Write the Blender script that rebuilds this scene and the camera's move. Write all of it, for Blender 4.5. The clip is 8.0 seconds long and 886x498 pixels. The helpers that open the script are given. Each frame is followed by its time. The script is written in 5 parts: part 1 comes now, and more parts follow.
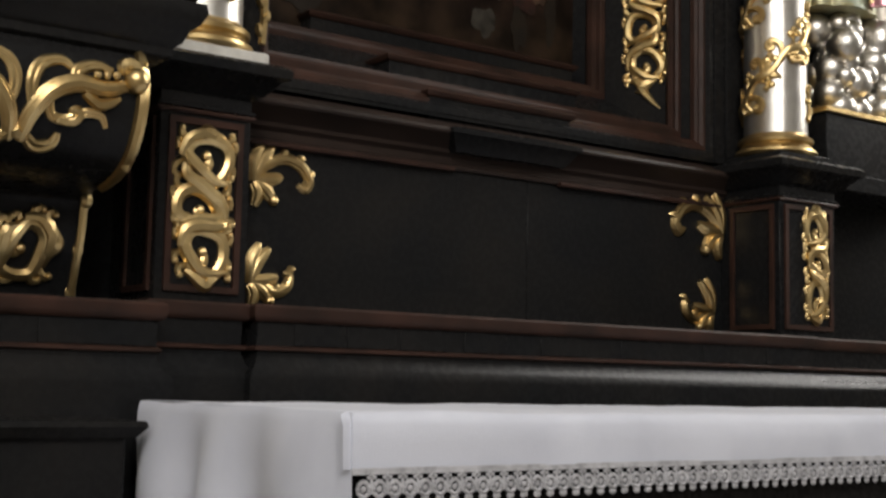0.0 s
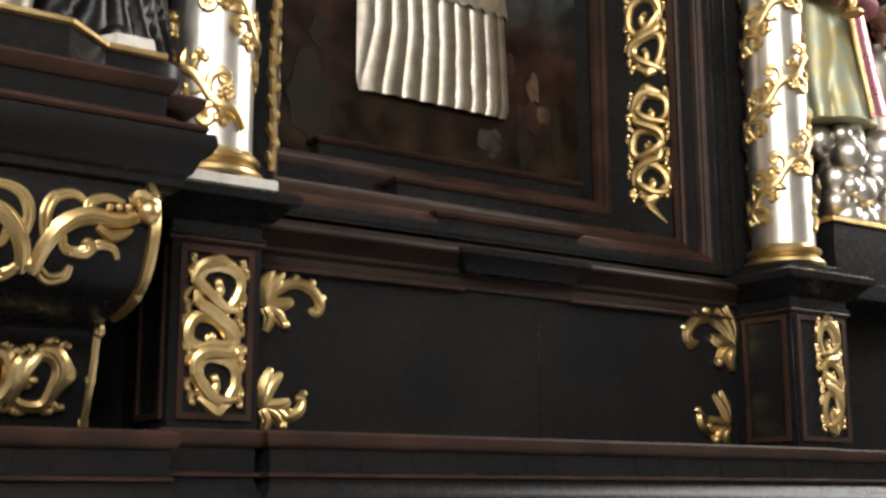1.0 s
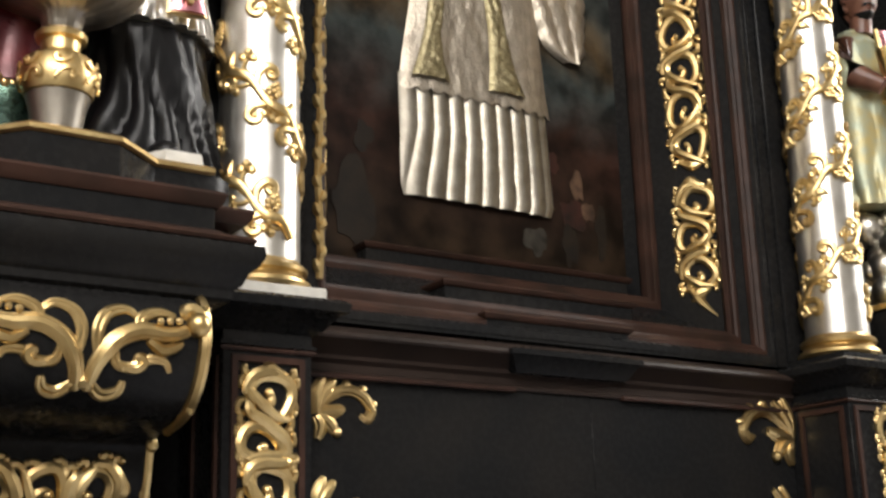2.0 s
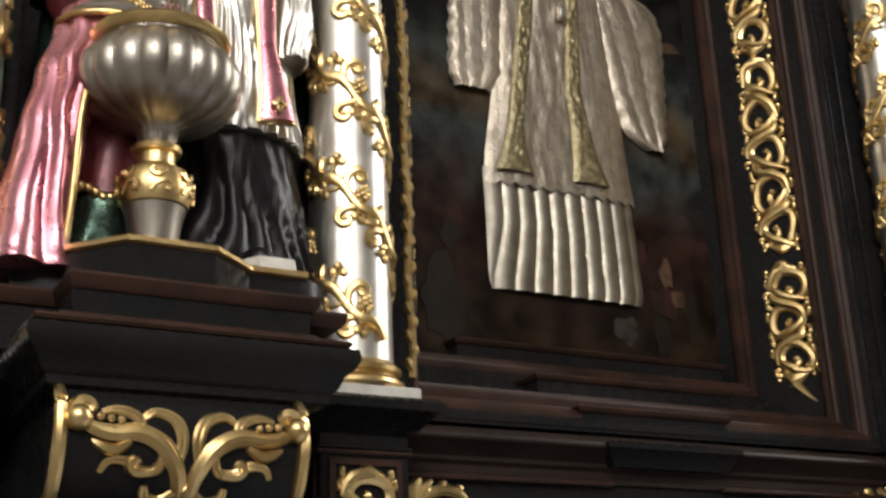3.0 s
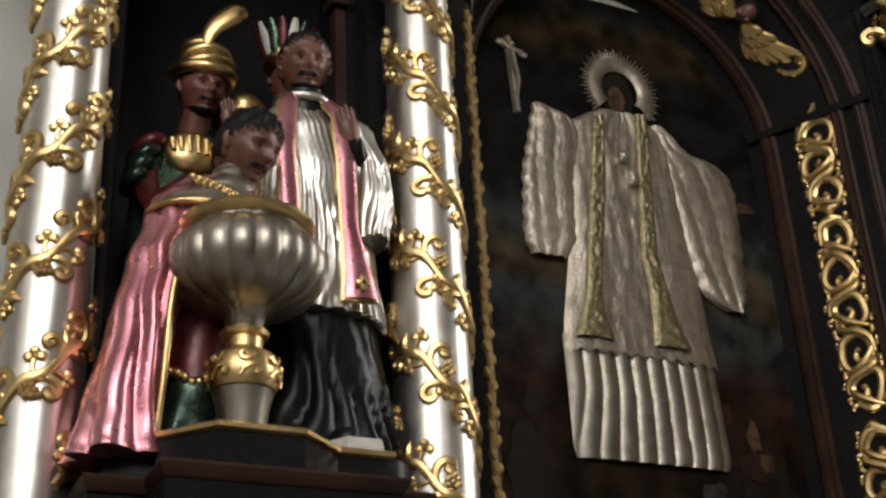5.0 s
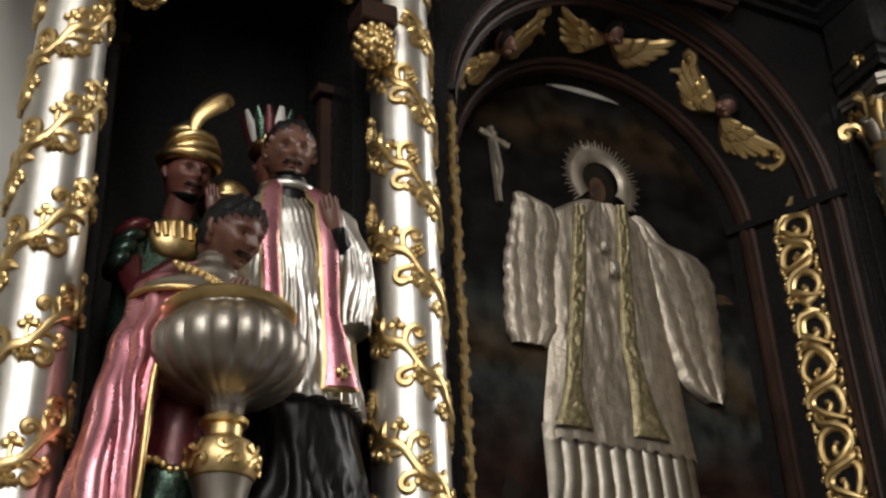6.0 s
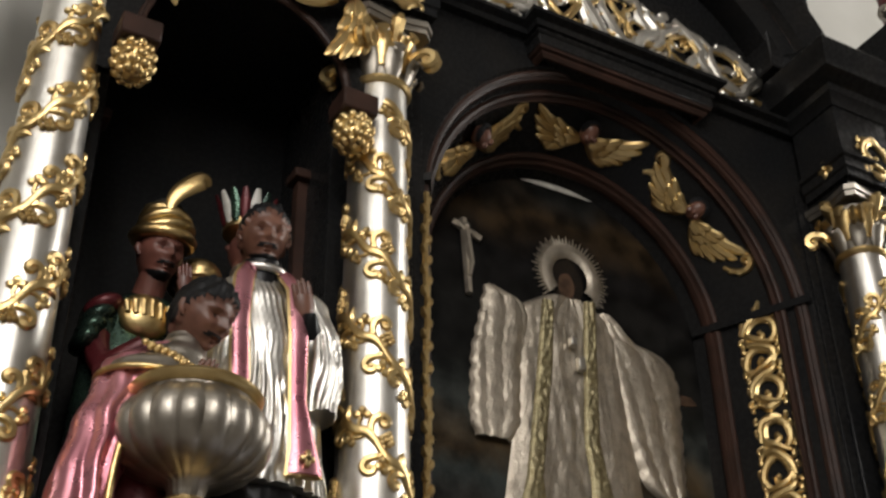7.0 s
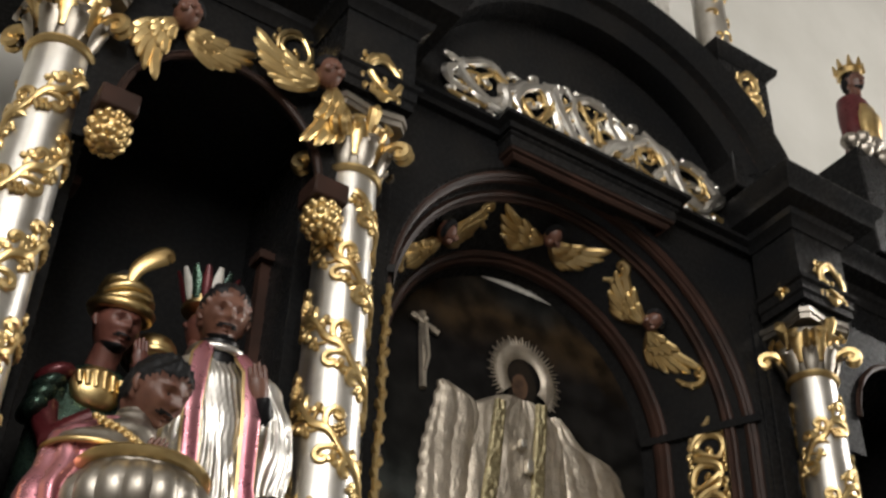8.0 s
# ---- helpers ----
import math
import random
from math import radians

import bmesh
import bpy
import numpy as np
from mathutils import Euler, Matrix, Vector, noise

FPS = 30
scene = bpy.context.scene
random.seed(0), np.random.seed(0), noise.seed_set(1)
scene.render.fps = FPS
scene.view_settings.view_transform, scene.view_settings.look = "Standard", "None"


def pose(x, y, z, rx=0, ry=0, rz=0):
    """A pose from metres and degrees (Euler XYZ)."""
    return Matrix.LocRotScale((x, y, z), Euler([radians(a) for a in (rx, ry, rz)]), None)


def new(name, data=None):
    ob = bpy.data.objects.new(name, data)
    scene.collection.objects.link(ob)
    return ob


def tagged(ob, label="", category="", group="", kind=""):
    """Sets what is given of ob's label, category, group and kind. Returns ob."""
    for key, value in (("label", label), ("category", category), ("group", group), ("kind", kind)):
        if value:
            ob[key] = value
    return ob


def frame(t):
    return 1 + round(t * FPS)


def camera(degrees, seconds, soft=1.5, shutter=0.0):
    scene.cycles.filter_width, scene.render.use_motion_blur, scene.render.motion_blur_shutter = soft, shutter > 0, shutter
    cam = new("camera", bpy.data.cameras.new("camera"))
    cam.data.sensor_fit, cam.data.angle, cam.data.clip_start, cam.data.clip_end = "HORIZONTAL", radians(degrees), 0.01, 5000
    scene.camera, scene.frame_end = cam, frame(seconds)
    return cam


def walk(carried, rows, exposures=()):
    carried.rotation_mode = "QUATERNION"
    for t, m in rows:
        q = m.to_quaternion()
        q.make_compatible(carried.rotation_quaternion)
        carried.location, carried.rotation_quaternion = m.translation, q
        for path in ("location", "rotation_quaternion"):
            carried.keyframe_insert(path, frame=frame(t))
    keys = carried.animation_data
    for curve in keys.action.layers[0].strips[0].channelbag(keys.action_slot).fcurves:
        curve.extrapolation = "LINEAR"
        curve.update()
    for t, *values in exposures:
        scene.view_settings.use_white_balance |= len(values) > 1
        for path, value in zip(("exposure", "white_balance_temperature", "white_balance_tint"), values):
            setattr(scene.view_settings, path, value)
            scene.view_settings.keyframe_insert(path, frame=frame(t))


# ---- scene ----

cam = camera(38.0, 8.0, soft=2.5, shutter=0.4)
ROWS = [(0.0, 0.0, 0.0, 1.5, -35.71, 6.07, -1.15), (0.5, -0.002, -0.007, 1.504, -35.43, 8.71, -0.45),
        (1.0, -0.005, -0.02, 1.517, -34.94, 11.19, 0.21), (1.5, -0.003, -0.029, 1.527, -33.98, 13.37, 0.89),
        (3.0, -0.044, -0.02, 1.577, -28.39, 19.49, 2.31), (3.5, -0.062, -0.019, 1.605, -26.41, 21.12, 2.3),
        (4.0, -0.079, -0.019, 1.622, -25.06, 22.97, 2.36), (5.5, -0.112, -0.044, 1.649, -25.3, 28.27, 2.65),
        (6.0, -0.121, -0.067, 1.655, -26.05, 30.08, 2.27), (6.5, -0.138, -0.077, 1.66, -27.14, 31.81, 1.7),
        (7.0, -0.165, -0.085, 1.668, -28.88, 33.73, 0.76), (7.5, -0.193, -0.087, 1.677, -30.96, 35.63, -0.38),
        (8.0, -0.214, -0.088, 1.687, -33.16, 37.66, -1.62)]
walk(cam, [(t, pose(x, y, z, 90 + p, r, w)) for t, x, y, z, w, p, r in ROWS],
     exposures=[(0.0, 0.08), (0.5, 0.18), (1.0, 0.66), (1.5, 0.84), (3.0, 0.22), (4.0, -0.15), (5.5, -0.45), (7.0, -0.3), (8.0, -0.1)])

# ---- light: tall windows of the nave behind the camera, and a dim sky beyond them ----
world = bpy.data.worlds.new("World")
scene.world = world
world.use_nodes = True
sky = world.node_tree.nodes.new("ShaderNodeTexSky")
sky.sky_type, sky.sun_disc, sky.sun_elevation, sky.sun_rotation = "NISHITA", False, radians(35), radians(200)
world.node_tree.links.new(sky.outputs[0], world.node_tree.nodes["Background"].inputs[0])
world.node_tree.nodes["Background"].inputs[1].default_value = 0.1


def window_light(name, x, y, z, rz, w, h, power, colour=(1, 0.96, 0.91), tilt=0):
    lamp = bpy.data.lights.new(name, "AREA")
    lamp.shape, lamp.size, lamp.size_y, lamp.energy, lamp.color = "RECTANGLE", w, h, power, colour
    ob = new(name, lamp)
    ob.matrix_world = pose(x, y, z, 90 + tilt, 0, rz)
    return ob


window_light("window_daylight", -6.9, -3.4, 9.5, -90, 1.5, 7.5, 330)
window_light("window_daylight", -4.4, -6.85, 9.5, 0, 1.5, 7.5, 620)
window_light("window_daylight", -1.2, -6.85, 9.5, 0, 1.5, 7.5, 520)
window_light("window_daylight", 11.9, 1.2, 8.5, 90, 1.8, 7.5, 720)


# ---- materials ----
def mat(name, colour, rough=0.5, metal=0.0, other=None, scale=6.0, fine=60.0, bump=0.15, rough_var=0.1, coat=0.0, sheen=0.0, spec=0.5):
    m = bpy.data.materials.new(name)
    m.use_nodes = True
    nt = m.node_tree
    b = nt.nodes["Principled BSDF"]
    b.inputs["Metallic"].default_value = metal
    b.inputs["Coat Weight"].default_value = coat
    b.inputs["Coat Roughness"].default_value = 0.2
    b.inputs["Sheen Weight"].default_value = sheen
    b.inputs["Specular IOR Level"].default_value = spec
    co = nt.nodes.new("ShaderNodeTexCoord")
    n1 = nt.nodes.new("ShaderNodeTexNoise")
    n1.inputs["Scale"].default_value, n1.inputs["Detail"].default_value = scale, 5
    n2 = nt.nodes.new("ShaderNodeTexNoise")
    n2.inputs["Scale"].default_value, n2.inputs["Detail"].default_value = fine, 3
    for n in (n1, n2):
        nt.links.new(co.outputs["Object"], n.inputs["Vector"])
    mx = nt.nodes.new("ShaderNodeMix")
    mx.data_type = "RGBA"
    o = other or tuple(c * 0.6 for c in colour)
    mx.inputs[6].default_value, mx.inputs[7].default_value = (*colour, 1), (*o, 1)
    ramp = nt.nodes.new("ShaderNodeMapRange")
    ramp.inputs[1].default_value, ramp.inputs[2].default_value = 0.38, 0.68
    nt.links.new(n1.outputs[0], ramp.inputs[0])
    nt.links.new(ramp.outputs[0], mx.inputs[0])
    nt.links.new(mx.outputs[2], b.inputs["Base Color"])
    rr = nt.nodes.new("ShaderNodeMapRange")
    rr.inputs[1].default_value, rr.inputs[2].default_value = 0.3, 0.7
    rr.inputs[3].default_value, rr.inputs[4].default_value = max(0.03, rough - rough_var), rough + rough_var
    nt.links.new(n2.outputs[0], rr.inputs[0])
    nt.links.new(rr.outputs[0], b.inputs["Roughness"])
    bp = nt.nodes.new("ShaderNodeBump")
    bp.inputs["Strength"].default_value, bp.inputs["Distance"].default_value = bump, 0.01
    nt.links.new(n2.outputs[0], bp.inputs["Height"])
    nt.links.new(bp.outputs[0], b.inputs["Normal"])
    return m


BLACK = mat("black_lacquered_wood", (0.0105, 0.0108, 0.0114), 0.27, other=(0.0150, 0.0142, 0.0136), scale=3, fine=40, bump=0.012, rough_var=0.06, spec=0.10)
UMBER = mat("dark_umber_wood", (0.030, 0.020, 0.016), 0.42, other=(0.018, 0.013, 0.011), scale=4, fine=45, bump=0.05, spec=0.15)
BROWN = mat("dark_brown_wood", (0.044, 0.022, 0.016), 0.42, other=(0.022, 0.013, 0.010), scale=5, fine=50, bump=0.04, spec=0.15)
GOLD = mat("gilding", (0.74, 0.56, 0.27), 0.34, 1.0, other=(0.56, 0.39, 0.17), scale=9, fine=60, bump=0.006, rough_var=0.05)
SILVER = mat("polished_silver_leaf", (0.76, 0.735, 0.685), 0.35, 1.0, other=(0.58, 0.55, 0.50), scale=7, fine=18, bump=0.006, rough_var=0.04)
SURPLICE = mat("silvered_linen_folds", (0.74, 0.72, 0.68), 0.36, 1.0, other=(0.60, 0.575, 0.53), scale=5, fine=50, bump=0.01, rough_var=0.05)
DULL = mat("tarnished_silver", (0.42, 0.385, 0.335), 0.40, 1.0, other=(0.29, 0.26, 0.22), scale=8, fine=60, bump=0.02, rough_var=0.06)
ROBE = mat("embossed_silver_sheet", (0.55, 0.49, 0.405), 0.46, 0.9, other=(0.39, 0.34, 0.275), scale=12, fine=70, bump=0.45)
SKIRT = mat("pleated_silver_sheet", (0.43, 0.395, 0.335), 0.46, 1.0, other=(0.31, 0.28, 0.23), scale=10, fine=70, bump=0.06)
PINK = mat("pink_glazed_silver", (0.68, 0.31, 0.36), 0.30, 0.9, other=(0.50, 0.18, 0.23), scale=3, fine=30, bump=0.008, rough_var=0.05)
GREEN = mat("green_glazed_silver", (0.05, 0.09, 0.065), 0.28, 0.75, other=(0.025, 0.04, 0.035), scale=6, bump=0.05)
RED = mat("red_glaze", (0.11, 0.017, 0.021), 0.35, 0.3, scale=8, bump=0.05)
CASSOCK = mat("black_glossy_paint", (0.008, 0.008, 0.009), 0.33, scale=5, bump=0.01, rough_var=0.04, spec=0.25)
SKIN = mat("painted_flesh", (0.165, 0.075, 0.050), 0.40, other=(0.095, 0.040, 0.027), scale=12, bump=0.04)
DARKSKIN = mat("dark_painted_flesh", (0.16, 0.06, 0.045), 0.4, scale=12, bump=0.04)
HAIR = mat("dark_painted_hair", (0.010, 0.010, 0.011), 0.5, scale=20, bump=0.15, spec=0.2)
WHITE = mat("white_marbled_paint", (0.62, 0.60, 0.55), 0.4, other=(0.48, 0.46, 0.42), scale=18, bump=0.05)
LINEN = mat("white_linen", (0.60, 0.62, 0.70), 0.85, other=(0.52, 0.54, 0.62), scale=4, fine=220, bump=0.12, sheen=0.3)
LACE = mat("white_lace", (0.52, 0.52, 0.55), 0.9, scale=30, fine=150, bump=0.3)
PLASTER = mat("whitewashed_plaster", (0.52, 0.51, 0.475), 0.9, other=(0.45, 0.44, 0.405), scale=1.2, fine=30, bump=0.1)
# unseen shell: added grey, darker than PLASTER, to give the silver contrasting reflections
NAVE = mat("unseen_nave_grey", (0.36, 0.345, 0.32), 0.9, other=(0.27, 0.255, 0.235), scale=1.2, fine=30, bump=0.1)
STONE = mat("stone_paving", (0.26, 0.24, 0.21), 0.6, other=(0.18, 0.165, 0.15), scale=2, fine=40)


# ---- mesh helpers ----
class Geo:
    def __init__(self):
        self.v, self.f, self.m = [], [], []

    def add(self, vs, fs, k=0):
        n = len(self.v)
        self.v.extend(tuple(p) for p in vs)
        self.f.extend(tuple(i + n for i in q) for q in fs)
        self.m.extend([k] * len(fs))
        return self

    def box(self, x0, x1, y0, y1, z0, z1, b=0.004, k=0):
        lo, hi = (x0, y0, z0), (x1, y1, z1)
        b = min(b, (x1 - x0) / 3, (y1 - y0) / 3, (z1 - z0) / 3)
        vs, idx = [], {}
        for sx in (0, 1):
            for sy in (0, 1):
                for sz in (0, 1):
                    s = (sx, sy, sz)
                    for ax in range(3):
                        p = [(hi[a] if s[a] else lo[a]) if a == ax else (hi[a] - b if s[a] else lo[a] + b) for a in range(3)]
                        idx[s, ax] = len(vs)
                        vs.append(p)
        fs = []
        for ax in range(3):
            u, w = [a for a in range(3) if a != ax]
            for side in (0, 1):
                q = []
                for cu, cw in ((0, 0), (1, 0), (1, 1), (0, 1)):
                    s = [0, 0, 0]
                    s[ax], s[u], s[w] = side, cu, cw
                    q.append(idx[tuple(s), ax])
                fs.append(q)
            for cu in (0, 1):
                for cw in (0, 1):
                    s, e = [0, 0, 0], [0, 0, 0]
                    s[u] = e[u] = cu
                    s[w] = e[w] = cw
                    e[ax] = 1
                    fs.append([idx[tuple(s), u], idx[tuple(e), u], idx[tuple(e), w], idx[tuple(s), w]])
        for sx in (0, 1):
            for sy in (0, 1):
                for sz in (0, 1):
                    fs.append([idx[(sx, sy, sz), a] for a in range(3)])
        return self.add(vs, fs, k)

    def rings(self, rows, closed=True, caps=True, k=0):
        n = len(rows[0])
        vs = [p for r in rows for p in r]
        fs = []
        for i in range(len(rows) - 1):
            for j in range(n if closed else n - 1):
                a, b = i * n + j, i * n + (j + 1) % n
                fs.append((a, b, b + n, a + n))
        if caps and closed:
            fs.append(tuple(range(n)))
            fs.append(tuple((len(rows) - 1) * n + j for j in range(n)))
        return self.add(vs, fs, k)

    def lathe(self, prof, cx, cy, n=32, mod=None, k=0):
        rows = []
        for r, z in prof:
            row = []
            for j in range(n):
                a = 2 * math.pi * j / n
                q = r * (mod(a, z) if mod else 1)
                row.append((cx + q * math.cos(a), cy + q * math.sin(a), z))
            rows.append(row)
        return self.rings(rows, k=k)

    def ball(self, c, r, seg=10, ring=6, k=0, turn=None):
        rx, ry, rz = (r, r, r) if isinstance(r, (int, float)) else r
        rows = []
        for i in range(ring + 1):
            a = math.pi * (0.02 + 0.96 * i / ring)
            row = []
            for j in range(seg):
                t = 2 * math.pi * j / seg
                p = Vector((rx * math.sin(a) * math.cos(t), ry * math.sin(a) * math.sin(t), rz * math.cos(a)))
                if turn:
                    p = turn @ p
                row.append(tuple(p + Vector(c)))
            rows.append(row)
        return self.rings(rows, k=k)

    def tube(self, pts, rad, sides=6, nrm=None, flat=1.0, k=0):
        """A rounded rod along pts. nrm: the surface's normal at each point, along which it is flat times as high as wide."""
        pts = [Vector(p) for p in pts]
        rows = []
        for i, p in enumerate(pts):
            d = (pts[min(i + 1, len(pts) - 1)] - pts[max(i - 1, 0)])
            d = d.normalized() if d.length > 1e-9 else Vector((1, 0, 0))
            n = Vector(nrm[i]) if nrm else (Vector((0, 0, 1)) if abs(d.z) < 0.9 else Vector((0, 1, 0)))
            s = d.cross(n)
            s = s.normalized() if s.length > 1e-6 else Vector((1, 0, 0))
            n = s.cross(d).normalized()
            r = rad[i] if isinstance(rad, (list, tuple)) else rad
            rows.append([tuple(p + s * (r * math.cos(2 * math.pi * j / sides)) + n * (r * flat * math.sin(2 * math.pi * j / sides))) for j in range(sides)])
        return self.rings(rows, k=k)

    def sweep(self, plan, prof, k=0, caps=True):
        """A moulding along a plan line from left to right; prof: (how far it stands out to the viewer's side, z)."""
        rows = []
        P = [Vector(p) for p in plan]
        for i, p in enumerate(P):
            ns = []
            for a, b in ((i - 1, i), (i, i + 1)):
                if 0 <= a and b < len(P):
                    d = (P[b] - P[a]).normalized()
                    ns.append(Vector((d.y, -d.x)))
            n = ns[0] if len(ns) == 1 else (ns[0] + ns[1]) / (1 + ns[0].dot(ns[1]))
            rows.append([(p.x + n.x * o, p.y + n.y * o, z) for o, z in prof])
        return self.rings(rows, closed=True, caps=caps, k=k)

    def slab(self, pts, fn, h, k=0):
        """A flat outline pts (u, v), mapped by fn(u, v, height), with thickness h."""
        n = len(pts)
        vs = [fn(u, v, 0) for u, v in pts] + [fn(u, v, h) for u, v in pts]
        fs = [tuple(range(n)), tuple(range(n, 2 * n))] + [(i, (i + 1) % n, n + (i + 1) % n, n + i) for i in range(n)]
        return self.add(vs, fs, k)


def mesh_of(name, geo, mats, sharp=38):
    me = bpy.data.meshes.new(name)
    me.from_pydata(geo.v, [], geo.f)
    for m in (mats if isinstance(mats, (list, tuple)) else [mats]):
        me.materials.append(m)
    me.polygons.foreach_set("material_index", geo.m)
    b = bmesh.new()
    b.from_mesh(me)
    bmesh.ops.recalc_face_normals(b, faces=b.faces)
    b.to_mesh(me)
    b.free()
    me.polygons.foreach_set("use_smooth", [True] * len(me.polygons))
    me.set_sharp_from_angle(angle=radians(sharp))
    me.update()
    return me


def part(name, geo, mats, parent, label="", sharp=38):
    ob = new(name, mesh_of(name, geo, mats, sharp))
    ob.parent = parent
    ob.location = -(parent.matrix_world.translation if parent.type == "EMPTY" else Vector())
    if label:
        tagged(ob, label)
    return ob


def thing(name, base, label, category, group="", kind=""):
    ob = new(name)
    ob.location = base
    ob.matrix_world = Matrix.Translation(base)
    ob.empty_display_size = 0.1
    return tagged(ob, label, category, group, kind)


def solid(name, geo, mats, label, category, group="", kind="", sharp=38):
    return tagged(new(name, mesh_of(name, geo, mats, sharp)), label, category, group, kind)


# ---- plan of the altar ----
CX = 3.40                      # the middle of the altar
YC = 4.07                      # axis of the columns
COLX = (0.425, 1.845, 4.885)      # outer, inner and far column
ZB, ZR = 2.66, 5.60            # foot of the columns, neck ring
YW = 5.3                       # church wall behind the altar

# ---- church shell ----
def wall_with_windows(name, x0, x1, y0, y1, z0, z1, holes, axis, finish=None):
    """A wall along x (axis 0) or y (axis 1), with rectangular openings (from, to, sill, head) through it."""
    g = Geo()
    def put(a, b, c, d):
        if b - a > 1e-4 and d - c > 1e-4:
            g.box(*((a, b, y0, y1) if axis == 0 else (x0, x1, a, b)), c, d, 0.001)
    lo, hi = (x0, x1) if axis == 0 else (y0, y1)
    at = lo
    for a, b, c, d in holes:
        put(at, a, z0, z1)
        put(a, b, z0, c)
        put(a, b, d, z1)
        at = b
    put(at, hi, z0, z1)
    return solid(name, g, finish or NAVE, "whitewashed plaster church wall" if finish else "unseen nave wall, grey set for reflections", "wall", kind="structure")


solid("floor", Geo().box(-7, 12, -7.2, 5.6, -0.2, 0, 0.001), STONE, "worn grey stone church floor", "floor", kind="structure")
# ceiling and NAVE walls stay out of view; they only shape bounce and reflections
solid("ceiling", Geo().box(-7, 12, -7.2, 5.6, 16, 16.2, 0.001), NAVE, "unseen church ceiling, grey set for reflections", "ceiling", kind="structure")
wall_with_windows("wall_north", -7, 12, YW, 5.6, 0, 16, [], 0, PLASTER)
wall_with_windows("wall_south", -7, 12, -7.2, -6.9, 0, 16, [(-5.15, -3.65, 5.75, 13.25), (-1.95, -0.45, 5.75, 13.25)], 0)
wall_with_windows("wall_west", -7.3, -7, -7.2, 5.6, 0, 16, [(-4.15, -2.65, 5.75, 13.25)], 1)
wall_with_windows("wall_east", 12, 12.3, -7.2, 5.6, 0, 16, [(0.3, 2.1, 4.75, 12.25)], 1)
solid("altar_step", Geo().box(-0.6, 7.4, 1.3, YW, 0, 0.17, 0.01).box(-0.2, 7.0, 1.7, YW, 0.17, 0.34, 0.01), STONE, "two broad grey stone steps under the altar", "step", kind="structure")

# ---- predella: gradine, pedestals, panel, cornice ----
pred = thing("altar_predella", (CX, 4.2, 0.34), "black and brown wooden altar predella with gilded carving", "altar")
g = Geo()
g.box(-0.3, 7.1, 4.3, 4.6, 0.34, 2.6)                       # body
g.box(2.0, 4.68, 4.24, 4.3, 1.5, 2.45)
part("body", g, BLACK, pred)
part("panel", Geo().box(2.02, 3.46, 4.222, 4.24, 1.76, 2.40, 0.002).box(3.463, 4.67, 4.224, 4.24, 1.76, 2.40, 0.002), BLACK, pred, "plain black panel of two boards")

LOW = [(-0.1, 1.40), (0.03, 1.40), (0.03, 1.51), (0.028, 1.525), (0.0, 1.555), (-0.015, 1.595), (-0.012, 1.60), (-0.1, 1.60)]
TOP = [(-0.1, 1.70), (-0.004, 1.70), (0.006, 1.708), (0.012, 1.722), (0.012, 1.748), (0.004, 1.757), (-0.1, 1.757)]
BEAD = [(-0.1, 1.60), (-0.008, 1.601), (0.0, 1.606), (0.0, 1.614), (-0.01, 1.62), (-0.1, 1.62)]


def gradine(name, x0, x1, yf, yb, dz=0.0):
    GRAD_LOW, GRAD_BEAD, GRAD_TOP = [[(o, z + dz) for o, z in q] for q in (LOW, BEAD, TOP)]
    plan = [(x0, yb), (x0, yf), (x1, yf), (x1, yb)]
    ob = thing(name, ((x0 + x1) / 2, yf, 0.34), "black wooden gradine with a reddish-brown moulded edge", "altar shelf", "gradines")
    part("body", Geo().box(x0 + 0.012, x1 - 0.012, yf + 0.012, yb, 0.34, 1.74, 0.002), BLACK, ob)
    part("base_moulding", Geo().sweep(plan, GRAD_LOW), BLACK, ob)
    part("bead", Geo().sweep(plan, GRAD_BEAD), BROWN, ob)
    part("top_moulding", Geo().sweep(plan, GRAD_TOP), BROWN, ob, "reddish-brown moulding")
    return ob


gr = gradine("gradine", 1.97, 4.84, 3.80, 4.22)
for x in (2.12, 2.33, 2.55, 2.83, 3.2, 3.62, 4.1, 4.5):
    part("board", Geo().box(x, x + 0.2, 3.8085, 3.816, 1.622, 1.698, 0.002), BLACK, gr)
gl = gradine("gradine", -0.3, 1.60, 3.70, 4.28, -0.02)
for x in (0.3, 0.75, 1.22):
    part("board", Geo().box(x, x + 0.36, 3.7085, 3.716, 1.602, 1.678, 0.002), BLACK, gl)
gradine("gradine", 1.612, 1.958, 3.84, 4.28)
gradine("gradine", 4.86, 7.0, 3.86, 4.28)

CORNICE = [(-0.25, 2.40), (0.0, 2.40), (0.012, 2.405), (0.012, 2.415), (0.0, 2.42), (0.0, 2.455), (0.03, 2.47), (0.075, 2.52), (0.10, 2.53), (0.105, 2.56), (0.085, 2.575), (0.04, 2.58), (-0.25, 2.58)]


